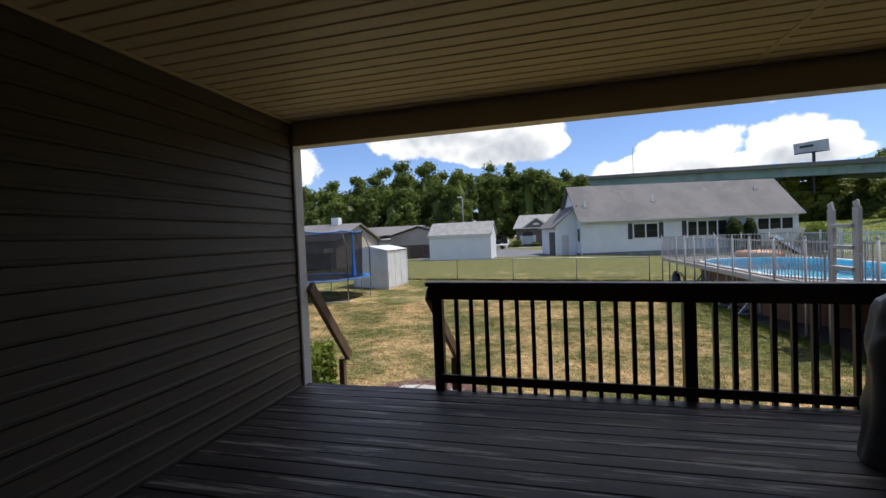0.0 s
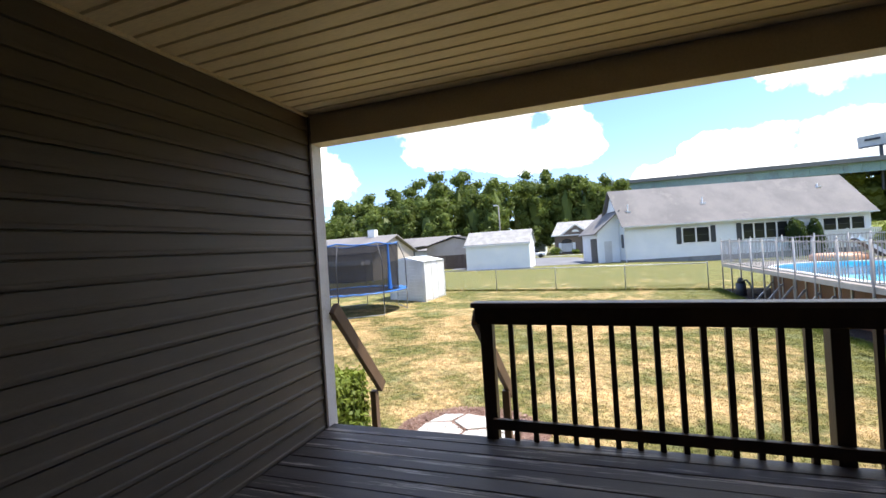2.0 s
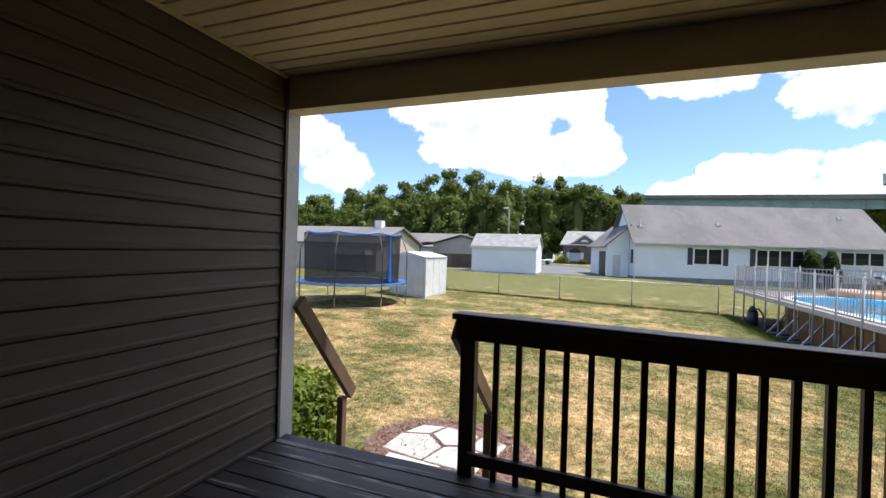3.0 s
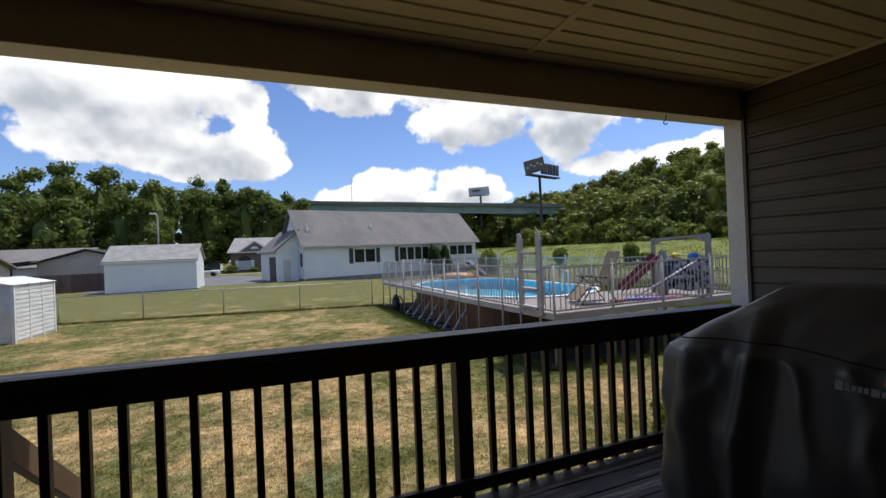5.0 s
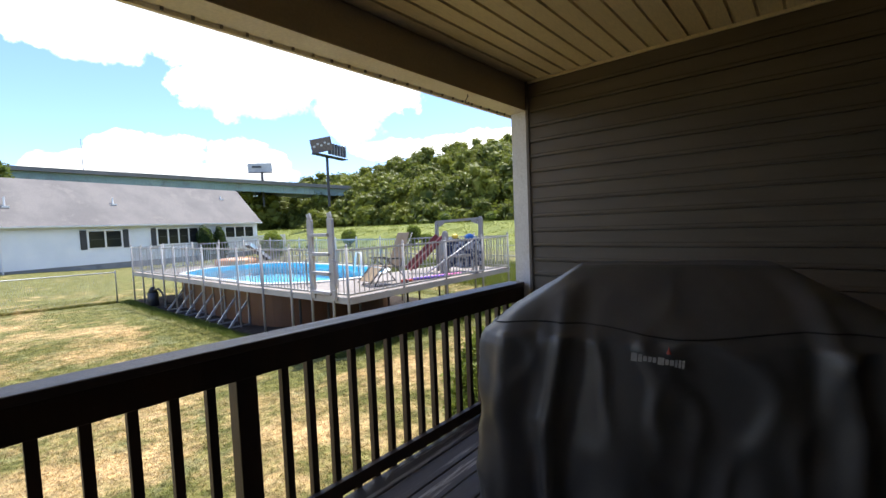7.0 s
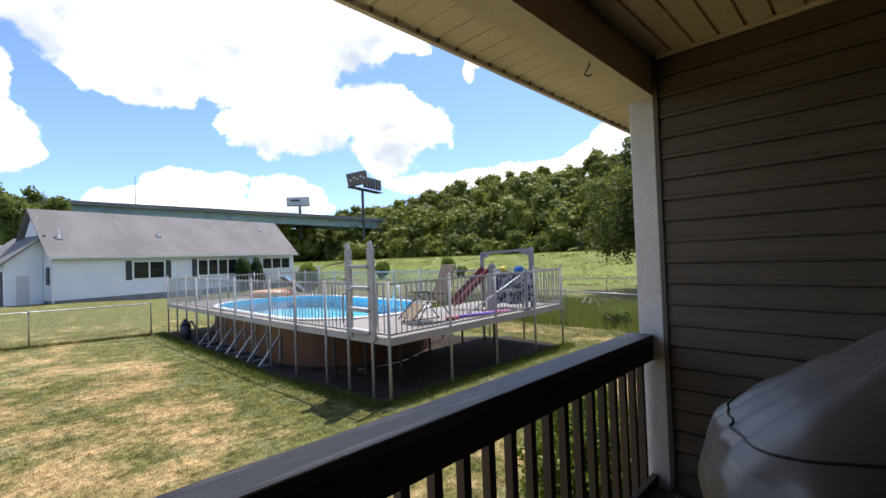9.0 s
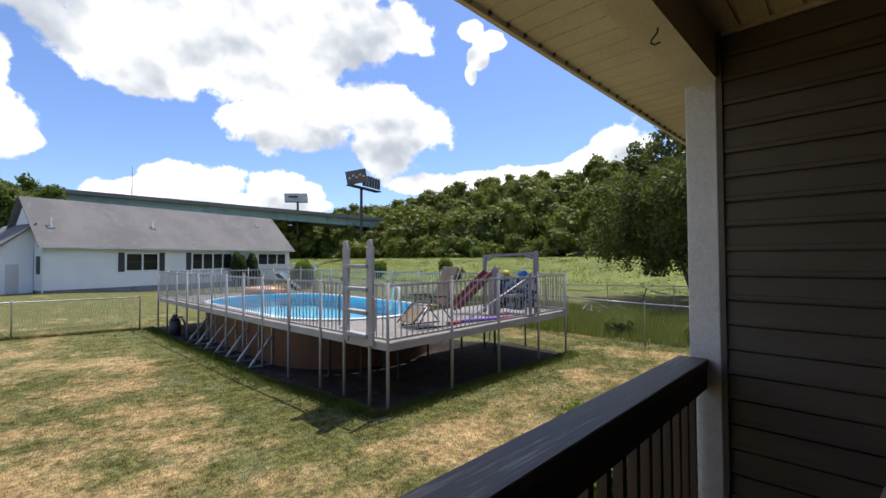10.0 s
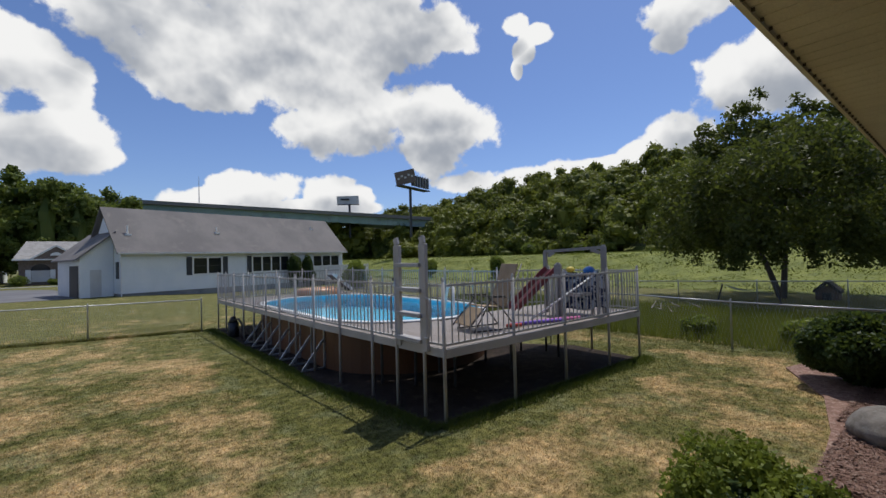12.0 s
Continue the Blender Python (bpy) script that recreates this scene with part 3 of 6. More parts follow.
whole("ceiling_hook", bm, "darksteel", "small dark metal hook screwed into the beam", "hook", smooth=True)

LX, LY, LH = 5.04, -1.36, 0.115
lamp = thing("ceiling_light", (LX, LY, CEIL), "square brass porch ceiling light with frosted lens, unlit", "ceiling light")
bm = B()
box(bm, LX - 0.125, LX + 0.125, LY - 0.125, LY + 0.125, CEIL - 0.035, CEIL - 0.001)
part("base", bm, "brass", lamp, "brass frame")
for sx, sy in ((-1, -1), (1, -1), (1, 1), (-1, 1)):
    bm = B()
    bar(bm, (LX + sx * 0.112, LY + sy * 0.112, CEIL - 0.03), (LX + sx * 0.075, LY + sy * 0.075, CEIL - 0.11), 0.012, 0.012)
    part("cage_rib", bm, "brass", lamp)
for (ax, ay), (bx, by) in zip(((-1, -1), (1, -1), (1, 1), (-1, 1)), ((1, -1), (1, 1), (-1, 1), (-1, -1))):
    bm = B()
    bar(bm, (LX + ax * 0.069, LY + ay * 0.069, CEIL - 0.116), (LX + bx * 0.069, LY + by * 0.069, CEIL - 0.116), 0.012, 0.012)
    part("cage_edge", bm, "brass", lamp)
bm = B()
r4 = ((-1, -1), (1, -1), (1, 1), (-1, 1))
t4 = [bm.verts.new((LX + a * 0.108, LY + b * 0.108, CEIL - 0.036)) for a, b in r4]
b4 = [bm.verts.new((LX + a * 0.07, LY + b * 0.07, CEIL - 0.106)) for a, b in r4]
bm.faces.new(t4), bm.faces.new(b4[::-1])
for i in range(4):
    bm.faces.new((t4[i], t4[(i + 1) % 4], b4[(i + 1) % 4], b4[i]))
part("lens", bm, "lampglass", lamp, "frosted lens")

# ---- railing ----


def settle(ob):
    """The railing stands on the deck's rim and runs slightly downhill and outward to the east."""
    for v in ob.data.vertices:
        x = v.co.x + where(ob).x
        v.co.z += 0.016 - 0.0186 * (x - 1.37)
        v.co.y += 0.066 + 0.0135 * (x - 1.37)


rail = thing("railing", (3.6, 0.06, 0), "dark brown stained wooden porch railing with square balusters", "railing")
bm = B()
box(bm, 1.335, W - 0.003, -0.07, 0.075, 0.985, 1.023)
settle(part("handrail_cap", bm, "cap", rail, "worn flat handrail board", bevel=0.004))
bm = B()
box(bm, 1.36, W - 0.003, -0.062, -0.024, 0.862, 0.9845)
settle(part("upper_rail", bm, "stain", rail, bevel=0.003))
bm = B()
box(bm, 1.45, W - 0.003, -0.062, -0.024, 0.075, 0.152)
settle(part("lower_rail", bm, "stain", rail, bevel=0.003))
for px in (1.385, 3.552):
    bm = B()
    box(bm, px, px + 0.095, -0.0235, 0.067, -0.034, 0.9845)
    settle(part("post", bm, "stain", rail, bevel=0.003))
bm = B()
box(bm, 0, 0.036, -0.0235, 0.0125, -0.02, 0.984)
bm.verts.ensure_lookup_table()
first = None
first_shift = 0.016 - 0.0186 * 0.23
xs = [1.60 + 0.1405 * i for i in range(14)] + [3.77 + 0.1385 * i for i in range(17)]
for x in xs:
    if x > W - 0.05:
        break
    if first is None:
        bmesh.ops.translate(bm, verts=bm.verts, vec=(x, 0, 0))
        first = part("baluster", bm, "stain", rail)
        x00 = x
        base_at = first.location.copy()
        first.location = base_at + Vector((0, 0.069, first_shift))
    else:
        o = first.copy()
        scene.collection.objects.link(o)
        o.location = base_at + Vector((x - x00, 0.066 + 0.0135 * (x - 1.37), 0.016 - 0.0186 * (x - 1.37)))

# ---- stairs and hand rails ----
stairs = thing("stairs", (0.7, 0.7, GZ), "dark wooden steps from the deck to the lawn", "stairs")
for i in range(5):
    bm = B()
    zt = -0.17 * (i + 1) - 0.0
    box(bm, 0.02, 1.36, 0.075 + 0.26 * i, 0.075 + 0.26 * i + 0.28, zt - 0.038, zt)
    part("tread", bm, "deck", stairs, bevel=0.003)
    bm = B()
    box(bm, 0.03, 1.35, 0.075 + 0.26 * i, 0.095 + 0.26 * i, GZ - 0.02 if i == 4 else zt - 0.17, zt - 0.039)
    part("riser", bm, "stain", stairs)
for x in (0.0, 1.40):
    hr = thing("stair_handrail", (x, 0.8, GZ), "sloping brown wooden stair handrail with a square end post", "handrail", "stair handrails")
    bm = B()
    if x > 1:
        bar(bm, (1.355, 0.03, 0.93), (1.36, 1.22, -0.04), 0.045, 0.13)
    else:
        bar(bm, (0.02, 0.16, 1.0), (0.0, 1.0, 0.03), 0.055, 0.12)
    part("rail", bm, "sunlit_wood", hr, bevel=0.004)
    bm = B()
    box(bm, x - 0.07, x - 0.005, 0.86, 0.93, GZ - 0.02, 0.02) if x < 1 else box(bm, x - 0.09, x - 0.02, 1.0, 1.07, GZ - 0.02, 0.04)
    part("end_post", bm, "sunlit_wood", hr, bevel=0.004)

# ---- covered grill ----
GC, GA = Vector((4.90, -1.40, 0)), math.atan2(-0.32, -0.95)
grill = thing("covered_grill", (4.90, -1.40, 0), "barbecue grill under a black fitted cloth cover on the deck boards", "grill cover")
U, V = Vector((0.32, -0.95, 0)), Vector((-0.95, -0.32, 0))
# height, half length, half depth, shift to the front, squareness
LEV = [(1.262, 0.36, 0.04, -0.09, 4), (1.266, 0.40, 0.095, -0.085, 6), (1.257, 0.418, 0.12, -0.08, 7), (1.15, 0.585, 0.20, -0.03, 7), (1.07, 0.705, 0.255, 0.0, 7), (1.0, 0.805, 0.288, 0.015, 7),
       (0.975, 0.835, 0.298, 0.02, 7), (0.93, 0.848, 0.305, 0.02, 7), (0.85, 0.853, 0.31, 0.022, 6), (0.75, 0.857, 0.315, 0.025, 6), (0.62, 0.862, 0.325, 0.03, 5),
       (0.48, 0.868, 0.335, 0.032, 5), (0.34, 0.873, 0.345, 0.035, 5), (0.2, 0.878, 0.355, 0.037, 4.5), (0.08, 0.882, 0.362, 0.04, 4.5), (0.012, 0.885, 0.365, 0.04, 4.5)]
N = 360


def cover_point(level, k, extra=0.0):
    z, hu, hv, sh, sq = level
    t = 2 * math.pi * k / N
    c, s = math.cos(t), math.sin(t)
    r = (abs(c) ** sq + abs(s) ** sq) ** (-1 / sq)
    u, v = hu * c * r, hv * s * r
    low_ = max(0.0, 1.0 - z / 1.0)
    calm = 1.0 if z < 1.0 else 0.45
    wav = noise.noise(Vector((c * 2.6, s * 2.6, z * 0.45 + 3))) * 0.03 + noise.noise(Vector((c * 6, s * 6, z * 0.7))) * 0.024
    crease = noise.noise(Vector((c * 9, s * 9, z * 2.2 + 9))) * 0.009
    fold = (0.3 + 1.5 * low_) * wav + 0.9 * crease * calm + 0.02 * calm * noise.noise(Vector((c * 4 + z * 2.2, s * 4 - z * 1.8, 2.0)))
    # soft tubes of cloth that widen towards the hem
    fold += 0.016 * min(1.0, low_ * 1.6) * max(0.0, math.sin(t * 11 + 2.2 * noise.noise(Vector((c * 2, s * 2, z * 0.8))) * 2 + 0.8)) ** 2
    # tucks that run down from the lid's corners
    front = 1.0 if v > 0 else 0.5
    for ku, amp, wide in ((-0.47, 0.05, 0.03), (-0.39, -0.022, 0.035), (-0.66, 0.03, 0.04), (-0.57, -0.018, 0.03), (0.47, 0.045, 0.035), (0.38, -0.02, 0.04), (0.68, 0.03, 0.05), (0.05, 0.012, 0.07)):
        lean = ku * (1 + 0.1 * max(0.0, 1.05 - z)) + 0.03 * math.sin(z * 5 + ku * 9)
        fold += amp * front * math.exp(-((u - lean) / wide) ** 2) * (1 if z < 1.2 else 0.3) * (0.9 if z < 1.0 else 0.42)
    # sharp wrinkles pulled from the lid's corners
    rid = 1 - 4.5 * abs(noise.noise(Vector((u * 3.5 + z * 2.5, v * 3.5, z * 2.6 - u * 3 + 4))))
    fold += 0.02 * max(0.0, rid) * (1.0 if z > 0.6 else 0.6) * (0.3 if z > 1.2 else 1) * calm
    n_ = Vector((c * r * abs(c), s * r * abs(s), 0)).normalized()
    u += n_.x * (fold + extra)
    v += n_.y * (fold + extra)
    zz = z + (0.012 * noise.noise(Vector((u * 3, v * 3, 5))) if z > 0.9 else 0)
    if z < 0.05:
        zz = z + 0.0
    return GC + U * u + V * (v + sh) + Vector((0, 0, zz))


bm = B()
fine = []
for i in range(len(LEV) - 1):
    for j in range(4):
        f = j / 4
        fine.append(tuple(LEV[i][q] * (1 - f) + LEV[i + 1][q] * f for q in range(5)))
fine.append(LEV[-1])
rings = [[bm.verts.new(cover_point(l, k)) for k in range(N)] for l in fine]
for A, C in zip(rings, rings[1:]):
    for k in range(N):
        bm.faces.new((A[k], A[(k + 1) % N], C[(k + 1) % N], C[k]))
bm.faces.new(rings[0])
part("cover", bm, "cover", grill, "black cloth cover with soft folds", smooth=True)
bm = B()


def level_at(z):
    for A, C in zip(LEV[1:], LEV[2:]):
        if C[0] <= z <= A[0]:
            f = (A[0] - z) / (A[0] - C[0])
            return (z,) + tuple(A[q] * (1 - f) + C[q] * f for q in range(1, 5))
    return LEV[-1]


ring = []
for k in range(N):
    across = 0.8 * math.cos(2 * math.pi * k / N)
    ring.append(cover_point(level_at(0.985 + 0.06 * math.exp(-((across + 0.42) / 0.3) ** 2) + 0.06 * math.exp(-((across - 0.42) / 0.3) ** 2)), k, 0.003))
tube(bm, ring + [ring[0]], 0.0035, 5)
part("seam", bm, "hem", grill, "black stitched seam")
for i, (a, b, h) in enumerate([(0.0, 0.022, 0.034), (0.026, 0.04, 0.03), (0.044, 0.058, 0.02), (0.062, 0.074, 0.02), (0.078, 0.09, 0.02), (0.096, 0.118, 0.028), (0.122, 0.134, 0.02), (0.138, 0.152, 0.02), (0.156, 0.164, 0.028), (0.168, 0.176, 0.03), (0.18, 0.188, 0.03)]):
    p = GC + U * (-0.19 + a) + V * 0.342 + Vector((0, 0, 0.935 - 0.02 * a / 0.19)) + V * 0.012
    q_ = GC + U * (-0.19 + b) + V * 0.342 + Vector((0, 0, 0.935 - 0.02 * b / 0.19)) + V * 0.012
    bm = B()
    bar(bm, p, q_, 0.006, h)
    part("badge_mark", bm, "badge", grill, "grey printed mark")
bm = B()
c0 = GC + U * (-0.055) + V * 0.358 + Vector((0, 0, 0.955))
tube(bm, [c0, c0 + Vector((0, 0, 0.012)), c0 + Vector((0, 0, 0.026))], 0.009, 8, 0.001)
part("flame_mark", bm, "red", grill, "small red mark")

toy = B()
box(toy, 5.6, 5.76, -2.36, -2.22, 0.001, 0.09)
whole("plastic_toy", toy, "yellow", "small yellow plastic toy on the deck beside the covered grill", "toy", bevel=0.02)
bm = B()
tube(bm, [(5.75, -2.5, 0.02), (5.9, -2.4, 0.02), (6.0, -2.25, 0.03), (5.98, -2.1, 0.02), (5.85, -2.0, 0.02)], 0.015, 8)
whole("garden_hose", bm, "girder", "pale green garden hose on the deck by the wall", "hose", smooth=True)

# ---- pool and its deck ----
DZ = 0.10
deck = thing("pool_deck", (9, 6, GZ), "raised taupe resin deck on thin posts round an above-ground pool", "pool deck")
FRONT = [(7.92, 5.10), (13.9, 5.15), (13.9, 7.7), (7.80, 7.7)]


def pool_outline(r, n=28):
    cx, y0, y1 = 10.18, 9.75, 14.2
    pts = [(cx + r * math.cos(t), y0 + r * math.sin(t)) for t in np.linspace(math.pi, 2 * math.pi, n)]
    pts += [(cx + r * math.cos(t), y1 + r * math.sin(t)) for t in np.linspace(0, math.pi, n)]
    return pts


PR = 2.22
# front platform boards, cut round the pool's end
pieces = []


def inside(x, y, r):
    return (x - 10.18) ** 2 + (y - min(max(y, 9.75), 14.2)) ** 2 < r * r


def strips(bm, x0f, x1f, y0, y1, w=0.145):
    y = y0
    while y < y1 - 0.01:
        b = min(y + w - 0.005, y1)
        ym = (y + b) / 2
        segs = [(x0f(ym), x1f(ym))]
        if 9.75 - PR - 0.1 < ym < 14.2 + PR + 0.1:
            yy = min(max(ym, 9.75), 14.2)
            h = (PR + 0.08) ** 2 - (ym - yy) ** 2
            if h > 0:
                h = math.sqrt(h)
                segs = [(segs[0][0], 10.18 - h), (10.18 + h, segs[0][1])]
        for a, c in segs:
            if c - a > 0.03:
                box(bm, a, c, y, b, DZ - 0.03, DZ)
        y += w


bm = B()
left_x = lambda y: 7.92 - 0.06 * (y - 5.1) if y < 9 else (7.70 - 0.022 * (y - 9))
strips(bm, left_x, lambda y: 13.9, 5.11, 7.75)
strips(bm, left_x, lambda y: 9.0, 7.75, 16.0)
strips(bm, left_x, lambda y: 12.6, 16.0, 18.4)
tagged(part("decking", bm, "deckplank", deck, "taupe ribbed decking"), kind="stuff")
bm = B()
edge = [(7.92, 5.08), (13.93, 5.13), (13.93, 7.7)]
for p, q_ in ((edge[0], edge[1]), (edge[1], edge[2]), ((7.92, 5.08), (7.70, 9.0)), ((7.70, 9.0), (7.50, 18.42)), ((7.50, 18.42), (12.6, 18.42)), ((12.6, 18.42), (12.6, 16.0)), ((13.93, 7.7), (12.0, 7.7))):
    bar(bm, (*p, 0.03), (*q_, 0.03), 0.035, 0.13)
part("edge_beam", bm, "pvcgrey", deck, "pale grey edge channel")

postspots = [(7.90, 5.10), (9.45, 5.10), (10.95, 5.12), (12.55, 5.13), (13.90, 5.14), (13.90, 6.4), (13.90, 7.7)]
postspots += [(7.86, 5.55), (7.82, 6.28), (7.78, 7.05), (7.71, 8.25), (7.68, 9.5), (7.66, 10.6), (7.63, 11.7), (7.61, 12.8), (7.58, 13.9), (7.56, 15.0), (7.54, 16.1), (7.52, 17.2), (7.50, 18.4)]
postspots += [(8.6, 18.4), (9.7, 18.4), (10.8, 18.4), (11.9, 18.4), (12.6, 18.4), (12.6, 17.2), (12.6, 16.0), (12.6, 14.7), (12.6, 13.4), (12.6, 12.1), (12.6, 10.8), (12.6, 9.5), (12.6, 8.5)]
for x, y in postspots:
    long_ = y < 8.5 or y > 16 or x > 12
    low_z = GZ - 0.02 if (y < 9 or x < 8) else 0.0
    bm = B()
    tube(bm, [(x, y, low_z), (x, y, DZ + 1.02)], 0.028, 8)
    part("post", bm, "pvcgrey", deck, "", True)
    bm = B()
    tube(bm, [(x, y, DZ + 1.021), (x, y, DZ + 1.035), (x, y, DZ + 1.06), (x, y, DZ + 1.075)], 0.034, 8, 0.012)
    part("post_cap", bm, "pvcgrey", deck, "", True)
for x, y in ((9.2, 6.4), (10.9, 6.5), (12.6, 6.5), (12.5, 7.6), (11.0, 7.4), (9.6, 7.4), (8.7, 7.0), (8.3, 7.6), (12.9, 7.1)):
    bm = B()
    tube(bm, [(x, y, GZ - 0.02), (x, y, 0.065)], 0.03, 8)
    part("inner_leg", bm, "darksteel", deck, "dark inner leg")

runs = [[(7.92, 5.08), (13.90, 5.13)], [(13.90, 5.13), (13.90, 7.7)], [(7.82, 6.28), (7.70, 9.0)], [(7.70, 9.0), (7.50, 18.4)], [(7.50, 18.4), (12.6, 18.4)], [(12.6, 18.4), (12.6, 8.5)], [(12.6, 8.5), (13.9, 7.7)], [(7.92, 5.08), (7.87, 5.55)]]
for (ax, ay), (bx, by) in runs:
    L = math.hypot(bx - ax, by - ay)
    for z in (0.16, 1.05):
        bm = B()
        bar(bm, (ax, ay, z), (bx, by, z), 0.03, 0.035)
        part("rail", bm, "pvcgrey", deck)
bm = B()
box(bm, -0.008, 0.008, -0.008, 0.008, 0.17, 1.09)
pm = None
for (ax, ay), (bx, by) in runs:
    L = math.hypot(bx - ax, by - ay)
    n = int(L / 0.125)
    for i in range(1, n):
        x, y = ax + (bx - ax) * i / n, ay + (by - ay) * i / n
        if pm is None:
            pm = part("picket", bm, "pvcgrey", deck)
            base_loc = Vector((x, y, 0))
            pm.location = Vector((x, y, 0))
        else:
            o = pm.copy()
            scene.collection.objects.link(o)
            o.location = pm.location + Vector((x, y, 0)) - base_loc
            tagged(o)

pool = thing("swimming_pool", (10.18, 12, GZ), "oval above-ground pool with brown wall, white rim and clear blue water", "swimming pool")


def ringwall(bm, ra, rb, z0, z1, closed=True):
    A, C = pool_outline(ra), pool_outline(rb)
    n = len(A)
    va = [[bm.verts.new((x, y, z)) for x, y in P] for P in (A, C) for z in (z0, z1)]
    for i in range(n):
        j = (i + 1) % n
        bm.faces.new((va[0][i], va[0][j], va[1][j], va[1][i]))
        bm.faces.new((va[2][i], va[3][i], va[3][j], va[2][j]))
        bm.faces.new((va[1][i], va[1][j], va[3][j], va[3][i]))
        bm.faces.new((va[0][i], va[2][i], va[2][j], va[0][j]))


bm = B()
ringwall(bm, PR - 0.0, PR - 0.03, GZ - 0.02, DZ - 0.01)
part("wall", bm, "poolwall", pool, "brown corrugated wall")
bm = B()
ringwall(bm, PR + 0.06, PR - 0.12, DZ + 0.002, DZ + 0.035)
part("rim", bm, "rim", pool, "white rim", True)
bm = B()
ringwall(bm, PR - 0.032, PR - 0.04, GZ + 0.02, DZ)
bm.faces.new([bm.verts.new((x, y, -0.35)) for x, y in pool_outline(PR - 0.04)])
part("liner", bm, "liner", pool, "pale blue liner")
bm = B()
bm.faces.new([bm.verts.new((x, y, DZ - 0.07)) for x, y in pool_outline(PR - 0.041)])
w_ = part("water", bm, "water", pool, "clear blue water")
w_.visible_shadow = False
if w_.data.polygons[0].normal.z < 0:
    w_.data.flip_normals()
for y in (9.6, 10.35, 11.1, 11.9, 12.7, 13.5, 14.3):
    bm = B()
    bar(bm, (7.93, y, -0.35), (7.42, y, GZ + 0.02), 0.05, 0.05)
    bar(bm, (7.96, y, GZ), (7.96, y, 0.05), 0.05, 0.06, (0, 1, 0))
    bar(bm, (7.96, y, GZ + 0.03), (7.40, y, GZ + 0.03), 0.05, 0.04)
    part("buttress", bm, "steel", pool, "galvanised buttress")
# bare soil patch; its dark colour also paints the shade beneath the deck
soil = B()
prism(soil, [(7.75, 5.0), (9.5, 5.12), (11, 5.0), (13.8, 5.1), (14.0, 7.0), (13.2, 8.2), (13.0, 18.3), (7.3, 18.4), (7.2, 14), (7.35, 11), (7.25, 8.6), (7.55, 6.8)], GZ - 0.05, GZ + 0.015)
tagged(part("soil", soil, "dirt"), "bare dark soil under the pool deck, darkened further for its shade", "soil", kind="structure")

ladder = thing("pool_ladder", (7.85, 5.9, DZ), "upright taupe plastic pool ladder standing at the deck edge", "ladder")
for y, nm in ((5.50, 0), (6.24, 1)):
    bm = B()
    bar(bm, (7.84, y, 0.02), (7.84, y, 1.70), 0.06, 0.17, (0, 1, 0))
    bar(bm, (7.84, y, 1.70), (7.84, y + (0.04 if nm else 0.03), 1.82), 0.045, 0.12, (0, 1, 0))
    part("side_rail", bm, "ladder", ladder, bevel=0.006)
    bm = B()
    s = 0.12 if nm else -0.12
    tube(bm, [(7.80, y + s * 0.3, 0.86), (7.80, y + s * 1.2, 0.86), (7.80, y + s * 1.5, 0.80), (7.80, y + s * 1.5, 0.3), (7.80, y + s * 1.2, 0.24), (7.80, y + s * 0.3, 0.24)], 0.014, 8)
    part("grab_loop", bm, "pvcgrey", ladder, "pale grab loop", True)
for z in (0.17, 0.57, 0.97, 1.37):
    bm = B()
    box(bm, 7.76, 7.92, 5.53, 6.21, z - 0.035, z + 0.03)
    part("rung", bm, "ladder", ladder, bevel=0.006)
    bm = B()
    box(bm, 7.745, 7.759, 5.58, 6.16, z - 0.03, z - 0.005)
    part("rung_lip", bm, "steel", ladder)
bm = B()
box(bm, 7.815, 7.865, 6.30, 6.38, 1.10, 1.15)
part("latch", bm, "black", ladder, "black latch")

pump = thing("pool_pump", (7.55, 15.9, GZ), "dark grey pool filter pump with hoses on the ground", "pool pump")
bm = B()
tube(bm, [(7.45, 15.9, GZ), (7.45, 15.9, GZ + 0.5)], 0.17, 16)
part("tank", bm, "shutter", pump, "", True)
bm = B()
tube(bm, [(7.45, 15.9, GZ + 0.501), (7.45, 15.9, GZ + 0.62), (7.45, 15.9, GZ + 0.7)], 0.15, 16, 0.06)
part("lid", bm, "black", pump, "", True)
bm = B()
tube(bm, [(7.45, 15.75, GZ + 0.6), (7.5, 15.4, GZ + 0.66), (7.55, 15.2, GZ + 0.5), (7.6, 15.1, GZ + 0.15), (7.95, 15.0, GZ + 0.12)], 0.03, 8)
part("hose", bm, "black", pump, "black hose", True)

# lounge chair
chair = thing("reclining_chair", (9.5, 6.2, DZ), "folding recliner with tan fabric and dark metal frame", "reclining chair")
D_, S_ = Vector((0.98, -0.2, 0)), Vector((0.2, 0.98, 0))
c0 = Vector((9.5, 6.0, DZ))


def cp(a, s, z):
    return c0 + D_ * a + S_ * s + Vector((0, 0, z))


def pad(name, a0, z0, a1, z1, mat, w=0.27, lab=""):
    bm = B()
    bar(bm, cp(a0, 0, z0), cp(a1, 0, z1), w * 2, 0.025)
    part(name, bm, mat, chair, lab, bevel=0.008)


